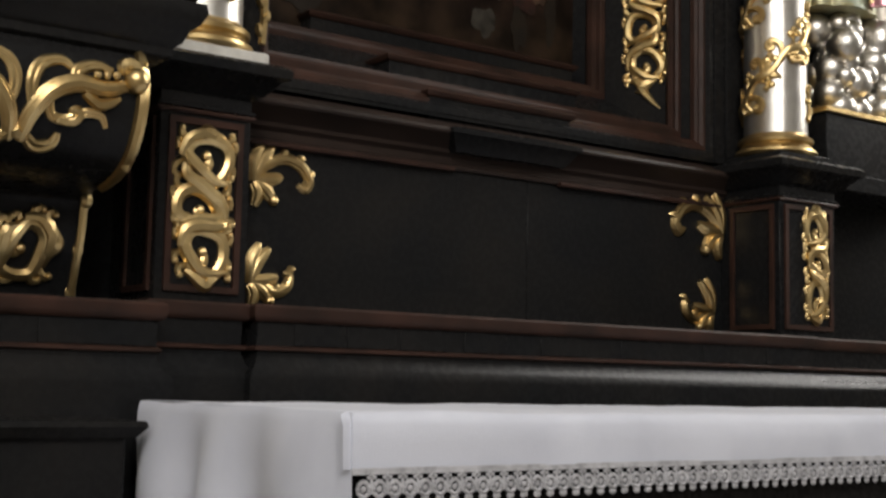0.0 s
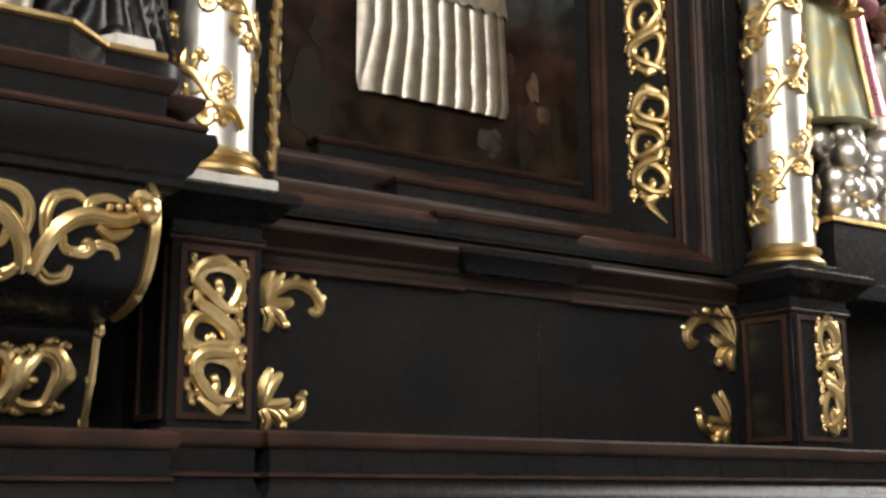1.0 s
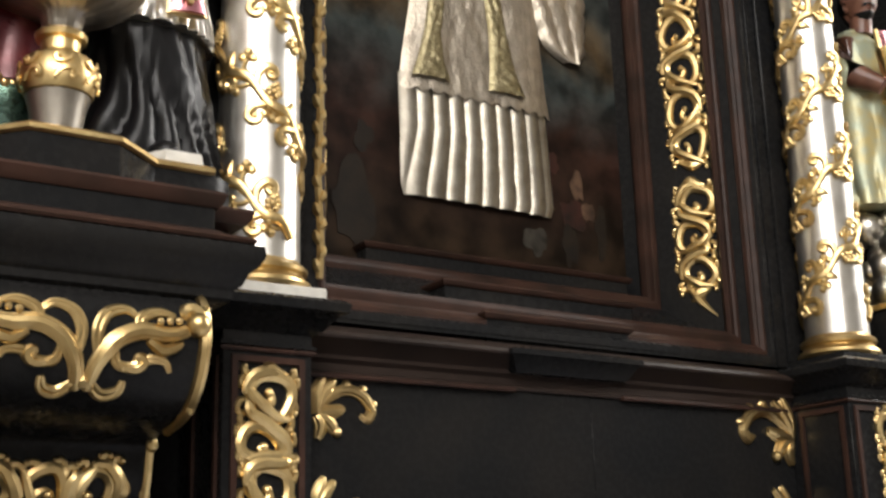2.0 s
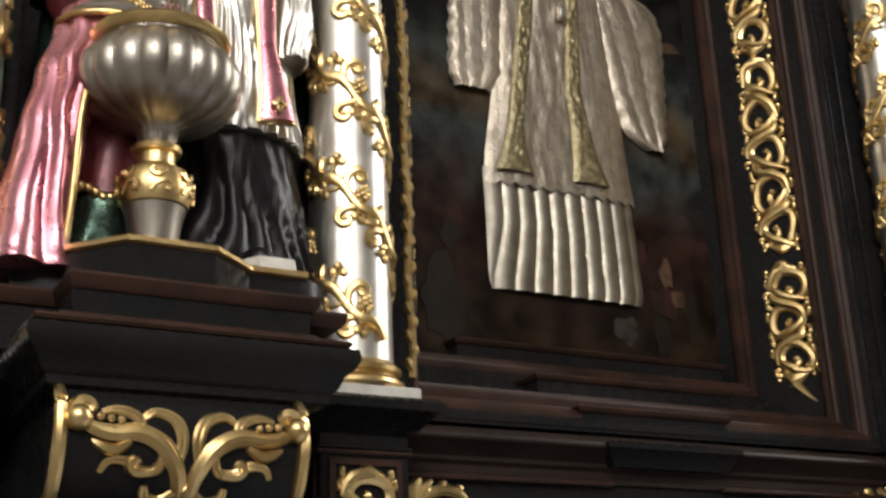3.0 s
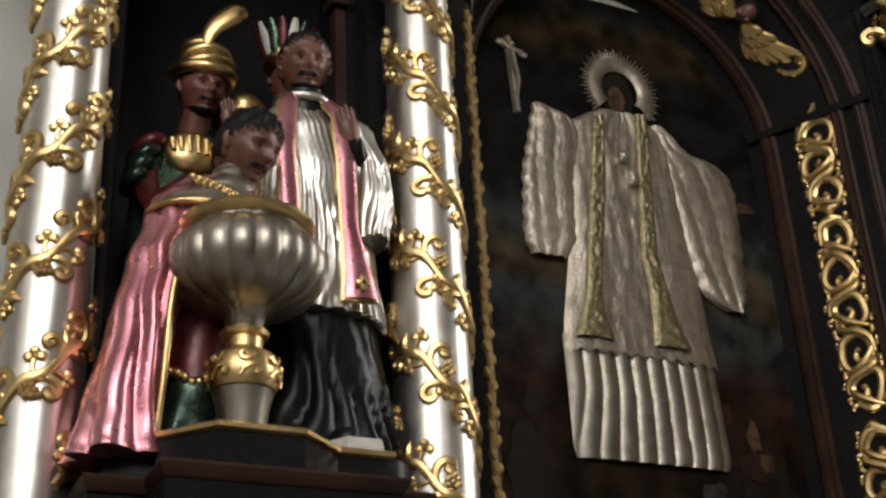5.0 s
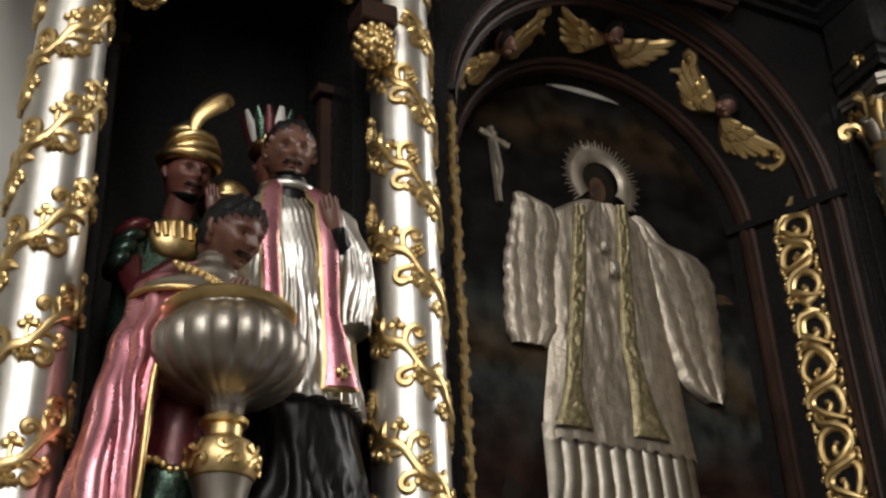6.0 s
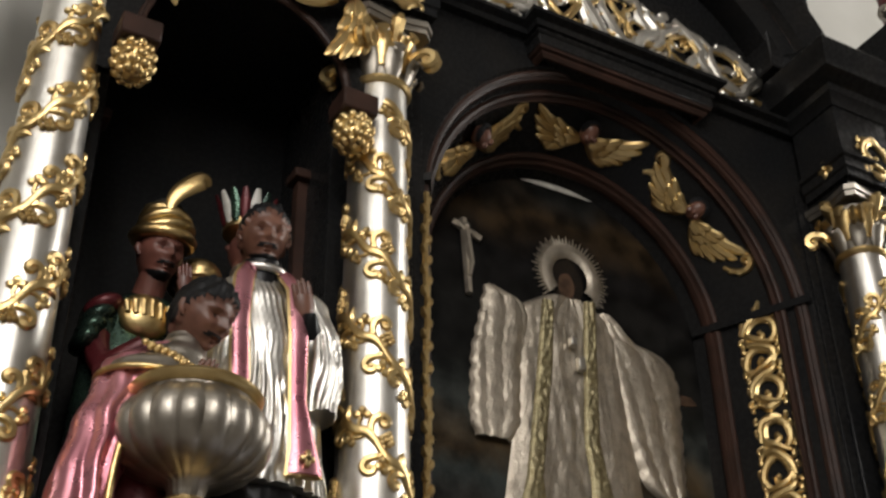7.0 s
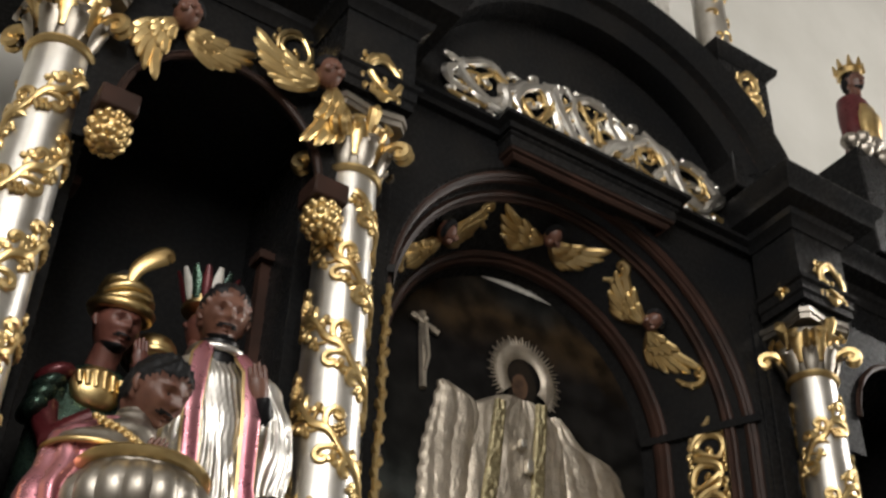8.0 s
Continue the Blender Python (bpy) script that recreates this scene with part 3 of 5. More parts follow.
def column(x, y, lean, foot=None):
    ob = thing("column", (x, y, 2.58), "silvered column wound with gilded leafy vine, gilded base and capital", "column", "columns of the altar")
    part("plinth", Geo().box(x - 0.185, x + 0.185, y - 0.185, y + 0.185, 2.575, 2.625, 0.006), foot or WHITE, ob, "black plinth" if foot else "white painted plinth")
    part("base", Geo().lathe([(0.05, 2.624), (0.185, 2.626), (0.195, 2.64), (0.19, 2.655), (0.17, 2.668), (0.165, 2.68), (0.178, 2.69), (0.18, 2.705), (0.17, 2.715), (0.158, 2.72), (0.15, 2.735), (0.05, 2.737)], x, y, 40), GOLD, ob, "gilded moulded base")
    part("shaft", Geo().lathe([(shaft_radius(2.7 + i * (ZR - 2.7) / 60), 2.7 + i * (ZR - 2.7) / 60) for i in range(61)], x, y, 96, lambda a, z: 1 + 0.010 * noise.noise(Vector((3.5 * math.cos(a) + x, 3.5 * math.sin(a), 0.35 * z))) + 0.0012 * noise.noise(Vector((6 * math.cos(a), 6 * math.sin(a), 4 * z + x)))), SILVER, ob, "polished silvered shaft")
    part("neck_ring", Geo().lathe([(0.1, ZR - 0.012), (0.14, ZR - 0.01), (0.152, ZR + 0.005), (0.15, ZR + 0.02), (0.138, ZR + 0.03), (0.1, ZR + 0.032)], x, y, 36), GOLD, ob)
    bell = Geo().lathe([(0.13, ZR + 0.03), (0.13, ZR + 0.12), (0.145, ZR + 0.22), (0.175, ZR + 0.29), (0.05, ZR + 0.292)], x, y, 24)
    vol = Geo()
    for row, (n, z0, hh) in enumerate(((8, ZR + 0.03, 0.13), (8, ZR + 0.09, 0.17))):
        for j in range(n):
            a = 2 * math.pi * (j + 0.5 * row) / n
            d = Vector((math.cos(a), math.sin(a), 0))
            pts = [Vector((x, y, 0)) + d * r + Vector((0, 0, z0 + hh * t)) for r, t in ((0.130, 0), (0.145, 0.35), (0.156, 0.70), (0.180, 0.98), (0.212, 1.0), (0.224, 0.84), (0.208, 0.74))]
            (vol if row else bell).tube(pts, [0.030, 0.044, 0.046, 0.042, 0.036, 0.024, 0.012], 8, [d] * 7, 0.35)
    cap = part("capital", bell, DULL, ob, "silvered leafy capital")
    for j in range(4):
        a = math.pi / 4 + j * math.pi / 2
        d = Vector((math.cos(a), math.sin(a), 0))
        fn = lambda u, v, h, d=d: Vector((x, y, ZR + 0.2)) + d * (0.12 + u) + Vector((0, 0, v)) + Vector((-d.y, d.x, 0)) * h
        for off in (-0.02, 0.02):
            curl(vol, lambda u, v, h, fn=fn, off=off: fn(u, v, h + off), 0.0, -0.08, 1.25, 0.135, -1, 0.026, 0, turns=1.6)
        e = math.pi / 2 * j
        vol.tube([Vector((x + 0.14 * math.cos(e), y + 0.14 * math.sin(e), ZR + 0.2)), Vector((x + 0.18 * math.cos(e), y + 0.18 * math.sin(e), ZR + 0.28)), Vector((x + 0.205 * math.cos(e), y + 0.205 * math.sin(e), ZR + 0.335)), Vector((x + 0.225 * math.cos(e), y + 0.225 * math.sin(e), ZR + 0.33))], [0.02, 0.034, 0.036, 0.018], 8)
    part("volute", vol, GOLD, cap, "gilded leaves and corner scrolls")
    ab = Geo()
    pts = []
    for j in range(4):
        a = math.pi / 4 + j * math.pi / 2
        for off, r in ((-0.12, 0.255), (0.12, 0.255), (math.pi / 4, 0.175)):
            pts.append((x + r * math.cos(a + off), y + r * math.sin(a + off)))
    for z0, z1, sc in ((ZR + 0.31, ZR + 0.345, 0.95), (ZR + 0.345, ZR + 0.38, 1.0)):
        ab.slab([(x + (u - x) * sc, y + (v - y) * sc) for u, v in pts], lambda u, v, h, z0=z0: (u, v, z0 + h), z1 - z0)
    part("abacus", ab, DULL, cap, "silvered abacus")
    part("impost_block", Geo().box(x - 0.17, x + 0.17, y - 0.17, y + 0.17, ZR + 0.38, 6.03, 0.004), BLACK, ob)
    # the vine
    vine = Geo()
    fn = on_column(x, y, 0, shaft_radius)
    pitch = 0.86
    steps = int((ZR - 0.10 - 2.80) / pitch * 64)
    head0 = math.atan2(pitch, lean * 0.90)
    for start in (0.4, 0.4 + math.pi):
        path = [(start + lean * 2 * math.pi * i / 64, 2.80 + pitch * i / 64 + 0.016 * math.sin(i * 0.62)) for i in range(steps)]
        rod(vine, fn, [(a * shaft_radius(zz), zz) for a, zz in path], [0.0150 + 0.007 * abs(math.sin(i * 0.31)) for i in range(steps)], 0.8, 8)
        for n, i in enumerate(range(2, steps - 4, 2)):
            a, zz = path[i]
            u = a * shaft_radius(zz)
            kind_ = n % 8
            if kind_ in (1, 3, 6):
                side = 1 if kind_ in (1, 6) else -1
                curl(vine, fn, u, zz, head0 + side * 0.25, 0.096 if kind_ != 6 else 0.078, side, 0.0155, 1, turns=1.75)
            elif kind_ in (0, 4, 5):
                side = -1 if kind_ == 5 else 1
                trefoil(vine, fn, u, zz, head0 + side * 0.95, 0.068 if kind_ else 0.055, 0.030)
            elif kind_ == 2:
                grapes(vine, fn, u, zz, head0 - 1.15, 0.066)
            else:
                for e in (1, -1):
                    d = head0 + e * 0.6
                    rod(vine, fn, [(u + L * math.cos(d + e * 5 * L), zz + L * math.sin(d + e * 5 * L)) for L in (0.0, 0.026, 0.054, 0.078)], [0.010, 0.021, 0.016, 0.004], flat=0.55)
    part("vine", vine, GOLD, ob, "gilded carved vine with scrolls and flowers")
    return ob


column(COLX[0], YC, 1)
column(COLX[1], YC, -1)
column(COLX[2], YC, 1, BLACK)

# impost line of the arch, tympanum and curved pediment
for sx in (-1, 1):
    p0, p1 = (CX + sx * (RA - 0.01), 4.87), (CX + sx * (RA + 0.32), 4.24)
    plan = [p0, p1] if sx < 0 else [p1, p0]
    part("impost", Geo().sweep(plan, [(-0.02, SPR + 0.085), (0.03, SPR + 0.085), (0.045, SPR + 0.10), (0.045, SPR + 0.115), (-0.02, SPR + 0.132)]), BLACK, ret)
part("tympanum", Geo().box(2.0, 4.8, 4.2, 4.6, 6.62, 7.75, 0.004), BLACK, ent)
part("middle_cornice", Geo().sweep([(2.1, 4.2), (2.8, 4.2), (2.8, 4.1), (4.02, 4.1), (4.02, 4.2), (4.7, 4.2)], [(-0.1, 6.53), (0.0, 6.53), (0.01, 6.56), (0.05, 6.58), (0.055, 6.60), (-0.1, 6.615)]), BLACK, ent)


def pediment():
    q = Geo()
    prof = [(1.02, 4.2), (1.02, 4.02), (1.06, 4.0), (1.10, 3.97), (1.13, 3.96), (1.14, 3.9), (1.22, 3.86), (1.27, 3.85), (1.30, 3.84), (1.30, 4.6)]
    rows = []
    for i in range(33):
        a = math.pi * (0.11 + 0.78 * i / 32)
        rows.append([(CX + 1.12 * r * math.cos(a), y, 6.59 + r * math.sin(a)) for r, y in prof])
    return q.rings(rows)


part("curved_pediment", pediment(), BLACK, ent)
part("pediment_fillet", Geo().rings([[(CX + 1.12 * r * math.cos(math.pi * (0.12 + 0.76 * i / 32)), y, 6.59 + r * math.sin(math.pi * (0.12 + 0.76 * i / 32))) for r, y in ((1.13, 3.958), (1.135, 3.945), (1.15, 3.905), (1.14, 3.96))] for i in range(33)]), BROWN, ent)

# openwork crest on the middle cornice
lace_s, lace_g = Geo(), Geo()
fn = flat_front(3.43, 4.17, 6.68)
def crest_fn(lift):
    return lambda u, v, h: fn(v, 0.20 + u * (0.45 + 0.55 * math.cos(v * 1.25)) - 0.10 * abs(v), h + lift)


openwork(lace_s, crest_fn(0), 0.50, 1.96, 5, 1, 0.034)
openwork(lace_g, crest_fn(0.02), 0.34, 1.75, 6, -1, 0.014)
rod(lace_g, fn, [(-1.0 + 2.0 * i / 24, -0.03 - 0.012 * math.sin(i * 1.3)) for i in range(25)], 0.018)
for i in range(13):
    flower(lace_s if i % 2 else lace_g, fn, -0.9 + 0.137 * i, 0.05 + 0.24 * abs(math.sin(i * 2.1)) * (1 - (i / 7 - 1) ** 2 * 0.7), 0.05)
crest = thing("openwork_crest", (3.43, 4.17, 6.6), "silvered and gilded openwork scroll crest on the black cornice", "crest")
part("silver_scrollwork", lace_s, SILVER, crest, "silvered scrolls")
part("gilded_scrollwork", lace_g, GOLD, crest, "gilded scrolls")

# ---- gilded ornaments of the predella and retable ----
g = Geo(); openwork(g, flat_front(1.82, 3.918, 2.08), 0.225, 0.47, 3, 1, 0.022); part("ornament", g, GOLD, ped_l, "gilded openwork scrolls")
g = Geo(); openwork(g, flat_front(4.93, 3.878, 2.10), 0.175, 0.48, 3, -1, 0.020); part("ornament", g, GOLD, ped_r, "gilded openwork scrolls")
for x, z, sx, sz, sz_ in ((2.145, 2.235, 1, 1, 0.27), (2.145, 1.86, 1, -1, 0.26), (4.66, 2.25, -1, 1, 0.35), (4.60, 1.87, -1, -1, 0.29)):
    g = Geo()
    corner_leaf(g, flat_front(x, 4.222, z), sx, sz, sz_)
    part("corner_ornament", g, GOLD, pred, "gilded corner leaf")


def on_splay(sx, z):
    """Ornament on the splayed jamb: u across it, v up."""
    ux, uy = 0.33 / 0.72 * sx, -0.64 / 0.72
    def fn(u, v, h):
        s = 0.54
        return Vector((CX + sx * (RA + 0.33 * s), YB0 - 0.64 * s, z)) + Vector((ux * u * sx, uy * u * sx, v)) + Vector((-sx * 0.889 * h, -0.458 * h, 0))
    return fn


for sx in (-1, 1):
    for zc, hh, cells, tip in ((3.30, 0.55, 3, -1), (4.205, 1.06, 5, 0), (5.09, 0.54, 3, 1)):
        g = Geo()
        openwork(g, on_splay(sx, zc), 0.22, hh, cells, sx, 0.0215, tip)
        part("jamb_ornament", g, GOLD, ret, "gilded openwork scrolls")


for sx in (-1,):
    g = Geo()
    fe = flat_front(CX + sx * 1.235, 4.215, 0)
    rod(g, fe, [(0.006 * math.sin(i * 1.1), 2.75 + 0.1 * i) for i in range(26)], 0.016)
    for i in range(44):
        rod(g, fe, [(0.0, 2.78 + 0.056 * i), (0.014, 2.80 + 0.056 * i), (0.018, 2.825 + 0.056 * i)] if i % 2 else [(0.0, 2.78 + 0.056 * i), (-0.014, 2.80 + 0.056 * i), (-0.018, 2.825 + 0.056 * i)], [0.014, 0.018, 0.008], flat=1.2)
    part("gilded_edging", g, GOLD, ret, "gilded leafy edging")


def feather_wing(geo, fn, u, v, ang, L, sgn):
    for row, (n, reach, wide, rise) in enumerate(((6, 1.0, 0.085, 0.0), (5, 0.58, 0.075, 0.02), (3, 0.34, 0.075, 0.035))):
        lift = lambda a_, b_, h_, rise=rise: fn(a_, b_, h_ + rise)
        for i in range(n):
            a = ang - sgn * (1.10 * i / n - 0.14)
            l = L * reach * (1.08 - 0.09 * i + 0.03 * (i % 2))
            q = [(u + l * t * math.cos(a + sgn * 0.28 * t * t), v + l * t * math.sin(a + sgn * 0.28 * t * t)) for t in (0.08, 0.35, 0.65, 0.90, 1.0)]
            rod(geo, lift, q, [L * wide * 0.8, L * wide, L * wide * 1.05, L * wide * 0.8, L * wide * 0.2], flat=0.5 + 0.14 * (i % 2))


def cherub(fn, name, parent, L, a1, a2, s1=1, s2=-1, hr=0.062):
    head = Geo()
    c = fn(0, 0.03, hr * 0.8)
    up = (fn(0, 0.1, 0) - fn(0, 0, 0)).normalized()
    out = (fn(0, 0, 0.1) - fn(0, 0, 0)).normalized()
    side = up.cross(out)
    turn = Matrix((side, out, up)).transposed()
    head.ball(c, (hr * 0.86, hr * 0.95, hr * 1.12), 14, 9, 0, turn)
    head.ball(c + out * hr * 0.95 - up * hr * 0.1, hr * 0.2, 7, 5, 0)
    for e in (-1, 1):
        head.ball(c + out * hr * 0.72 + side * e * hr * 0.42 - up * hr * 0.3, hr * 0.33, 7, 5, 0)
    for j in range(11):
        a = math.pi * (j / 10)
        head.ball(c + side * hr * 0.82 * math.cos(a) + up * hr * (0.25 + 0.85 * math.sin(a)) + out * hr * 0.15, hr * 0.32, 6, 4, 1)
    angel = part("cherub", head, [SKIN, HAIR], parent, "painted cherub head between gilded wings")
    for u, a, sg in ((0.03, a1, s1), (-0.03, a2, s2)):
        wing = Geo()
        feather_wing(wing, fn, u, -0.02, a, L, sg)
        part(name, wing, GOLD, angel, "gilded feathered wing")
    return angel


def on_arch(phi):
    r0, y0 = RA + 0.33 * 0.5, YB0 - 0.64 * 0.5
    def fn(u, v, h):
        a = phi - u / r0
        r, y = r0 + v * 0.458 - h * 0.889, y0 - v * 0.889 - h * 0.458
        return Vector((CX + r * math.cos(a), y, SPR + r * math.sin(a)))
    return fn


for phi in (45, 90, 135):
    cherub(on_arch(radians(phi)), "wing", ret, 0.34, 0.0, math.pi, 1, -1)
for sx, phi in ((1, 66), (-1, 114), (1, 25), (-1, 155)):
    g = Geo()
    curl(g, on_arch(radians(phi)), 0, -0.03, math.pi / 2 * (1 - sx * 0.7), 0.12, sx, 0.02, 4)
    part("arch_ornament", g, GOLD, ret, "gilded scrolls")

# small gilded mounts on the entablature blocks
for x, z, sz_ in ((1.858, 6.15, 0.17), (1.52, 6.42, 0.16), (4.93, 6.21, 0.17), (0.425, 6.15, 0.17)):
    g = Geo()
    f2 = flat_front(x, 3.858 if x != 1.52 else 4.195, z)
    openwork(g, f2, sz_ * 1.35, sz_ * 1.5, 1, 1, 0.019)
    part("mount", g, GOLD, ent, "gilded scroll mount")
g = Geo()
flower(g, lambda u, v, h: Vector((4.684 - h, 4.0 + u, 6.14 + v)), 0, 0, 0.06)
part("rosette", g, GOLD, ent, "gilded rosette")

# ---- painting and silver cover ----
def oil_paint():
    m = bpy.data.materials.new("dark_oil_painting")
    m.use_nodes = True
    nt = m.node_tree
    b = nt.nodes["Principled BSDF"]
    co = nt.nodes.new("ShaderNodeTexCoord")
    sep = nt.nodes.new("ShaderNodeSeparateXYZ")
    nt.links.new(co.outputs["Object"], sep.inputs[0])
    n1 = nt.nodes.new("ShaderNodeTexNoise")
    n1.inputs["Scale"].default_value, n1.inputs["Detail"].default_value, n1.inputs["Distortion"].default_value = 2.6, 6, 0.8
    nt.links.new(co.outputs["Object"], n1.inputs["Vector"])
    n2 = nt.nodes.new("ShaderNodeTexNoise")
    n2.inputs["Scale"].default_value, n2.inputs["Detail"].default_value = 7, 4
    nt.links.new(co.outputs["Object"], n2.inputs["Vector"])
    add = nt.nodes.new("ShaderNodeMath")
    add.operation = "MULTIPLY_ADD"
    add.inputs[1].default_value = 0.55
    nt.links.new(n1.outputs[0], add.inputs[0])
    nt.links.new(sep.outputs[2], add.inputs[2])
    height = nt.nodes.new("ShaderNodeMapRange")
    height.inputs[1].default_value, height.inputs[2].default_value = 3.1, 6.4
    nt.links.new(add.outputs[0], height.inputs[0])
    ramp = nt.nodes.new("ShaderNodeValToRGB")
    stops = ((0.0, (0.035, 0.022, 0.012)), (0.16, (0.02, 0.012, 0.008)), (0.30, (0.030, 0.014, 0.010)), (0.40, (0.040, 0.048, 0.046)), (0.46, (0.075, 0.050, 0.026)), (0.54, (0.045, 0.050, 0.046)), (0.64, (0.012, 0.012, 0.011)), (0.84, (0.010, 0.009, 0.009)), (0.92, (0.038, 0.024, 0.012)), (1.0, (0.016, 0.016, 0.015)))
    el = ramp.color_ramp.elements
    while len(el) < len(stops):
        el.new(0.5)
    for e, (p, c) in zip(el, stops):
        e.position, e.color = p, (*c, 1)
    nt.links.new(height.outputs[0], ramp.inputs[0])
    mx = nt.nodes.new("ShaderNodeMix")
    mx.data_type, mx.blend_type = "RGBA", "MULTIPLY"
    mx.inputs[0].default_value = 0.9
    r2 = nt.nodes.new("ShaderNodeMapRange")
    r2.inputs[1].default_value, r2.inputs[2].default_value, r2.inputs[3].default_value, r2.inputs[4].default_value = 0.35, 0.65, 0.22, 1.15
    nt.links.new(n2.outputs[0], r2.inputs[0])
    nt.links.new(ramp.outputs[0], mx.inputs[6])
    nt.links.new(r2.outputs[0], mx.inputs[7])
    nt.links.new(mx.outputs[2], b.inputs["Base Color"])
    b.inputs["Roughness"].default_value = 0.45
    b.inputs["Specular IOR Level"].default_value = 0.12
    return m


OIL = oil_paint()
pt = thing("painting", (CX, 4.89, 3.0), "dark oil painting on canvas under an embossed silver cover", "painting")
ro = RA + 0.03
out = [(CX - ro, 2.95), (CX + ro, 2.95)] + [(CX + ro * math.cos(math.pi * i / 24), SPR + ro * math.sin(math.pi * i / 24)) for i in range(25) if ro * math.sin(math.pi * i / 24) < 0.85]
part("canvas", Geo().slab(out, lambda u, v, h: (u, 4.888 + h, v), 0.03), OIL, pt)
part("pale_strip", Geo().slab([(3.10, 6.125), (3.83, 6.125), (3.75, 6.19), (3.42, 6.205), (3.40, 6.18), (3.2, 6.18)], lambda u, v, h: (u, 4.884 + h, v), 0.003), WHITE, pt, "pale strip above the canvas")
FADED = {"flesh": mat("painted_flesh_tone", (0.10, 0.058, 0.036), 0.5, other=(0.028, 0.017, 0.012), scale=14, bump=0.03, spec=0.2), "red": mat("painted_red_tone", (0.040, 0.015, 0.011), 0.5, other=(0.013, 0.008, 0.007), scale=12, bump=0.03, spec=0.2),
         "brown": mat("painted_brown_tone", (0.017, 0.012, 0.008), 0.5, other=(0.009, 0.007, 0.006), scale=9, bump=0.03, spec=0.2), "pale": mat("painted_pale_tone", (0.045, 0.040, 0.032), 0.5, other=(0.014, 0.012, 0.010), scale=16, bump=0.03, spec=0.2)}
for i, (u, v, ru, rv, c) in enumerate(((4.0, 3.60, 0.045, 0.07, "flesh"), (3.97, 3.45, 0.10, 0.07, "red"), (4.14, 3.38, 0.04, 0.13, "brown"), (3.93, 3.27, 0.045, 0.12, "brown"), (3.72, 3.27, 0.07, 0.08, "pale"), (2.74, 3.66, 0.05, 0.08, "brown"), (2.68, 3.32, 0.12, 0.17, "brown"), (4.14, 4.93, 0.10, 0.028, "flesh"), (3.42, 5.50, 0.105, 0.16, "brown"), (3.42, 5.47, 0.055, 0.085, "flesh"), (3.84, 3.70, 0.04, 0.06, "red"), (4.06, 3.47, 0.04, 0.05, "flesh"))):
    pts = []
    for k in range(26):
        a = 2 * math.pi * k / 26
        q = 1 + 0.55 * noise.noise(Vector((1.6 * math.cos(a), 1.6 * math.sin(a), 3.1 * i))) * (0.3 if i in (8, 9) else 1)
        pts.append((u + ru * q * math.cos(a), v + rv * q * math.sin(a)))
    part("painted_shape", Geo().slab(pts, lambda a, b_, h, i=i: (a, 4.887 - 0.0002 * i - h, b_), 0.0015 + 0.0001 * i), FADED[c], pt)


def lerp_rows(rows, z):
    for (z0, a0, b0), (z1, a1, b1) in zip(rows, rows[1:]):
        if z0 <= z <= z1:
            t = (z - z0) / (z1 - z0)
            return a0 + (a1 - a0) * t, b0 + (b1 - b0) * t
    return rows[-1][1:]


def relief(geo, rows, cols, high, folds, dz=0.02, y=4.882, k=0, scallop=0.0, hem=0.0):
    """An embossed sheet between the left and right limits in rows (z, left, right); folds(t, z) gives the relief."""
    n = max(3, int((rows[-1][0] - rows[0][0]) / dz))
    out = []
    for i in range(n + 1):
        z = rows[0][0] + (rows[-1][0] - rows[0][0]) * i / n
        a, b = lerp_rows(rows, z)
        a -= scallop * abs(math.sin(z * 34))
        b += scallop * abs(math.sin(z * 34 + 1))
        line = []
        for j in range(cols + 1):
            t = j / cols
            edge = 1 - abs(2 * t - 1) ** 6
            zz = z - (hem * abs(math.sin(t * 36)) if i == 0 else 0)
            line.append((a + (b - a) * t, y - 0.004 - high * edge - folds(t, z) * edge, zz))
        out.append(line)
    return geo.rings(out, closed=False, caps=False, k=k)


cover = thing("silver_cover", (3.4, 4.88, 3.4), "embossed silver sheet robe, halo and crucifix fixed on the painting", "relief")
def pleats(t, z):
    q = t * 9.5 + (0.9 * max(0, 3.75 - z) * 3) * (1 - t) ** 2
    return 0.018 * abs(math.sin(math.pi * q)) ** 0.7
g = relief(Geo(), [(3.40, 2.95, 3.81), (3.45, 2.935, 3.83), (3.75, 2.935, 3.815), (4.02, 2.93, 3.80)], 150, 0.012, pleats)
part("pleated_skirt", g, SKIRT, cover, "pleated silver skirt", sharp=70)
def drape(t, z):
    p = Vector((t * 5.0, z * 1.1, 3.0))
    return 0.010 * noise.noise(p) + 0.010 * abs(noise.noise(Vector((t * 6 + z * 1.3, z * 1.5, 1)))) + 0.006 * noise.noise(Vector((t * 18, z * 8, 5))) + 0.0045 * noise.noise(Vector((t * 40, z * 45, 9)))
g = relief(Geo(), [(3.95, 2.935, 3.83), (4.1, 2.95, 3.81), (4.5, 3.02, 3.78), (4.9, 3.06, 3.74), (5.2, 3.08, 3.72), (5.27, 3.11, 3.70), (5.34, 3.22, 3.60), (5.365, 3.27, 3.54)], 90, 0.035, drape, hem=0.022)
part("tunic", g, ROBE, cover, "embossed silver tunic", sharp=70)
def arm_folds(t, z):
    return 0.010 * abs(math.sin(t * 9 + z * 2.2 + 1.2 * noise.noise(Vector((t * 2, z * 2, 0))))) + 0.003 * noise.noise(Vector((t * 10, z * 14, 2))) + 0.003 * noise.noise(Vector((t * 20, z * 45, 9)))
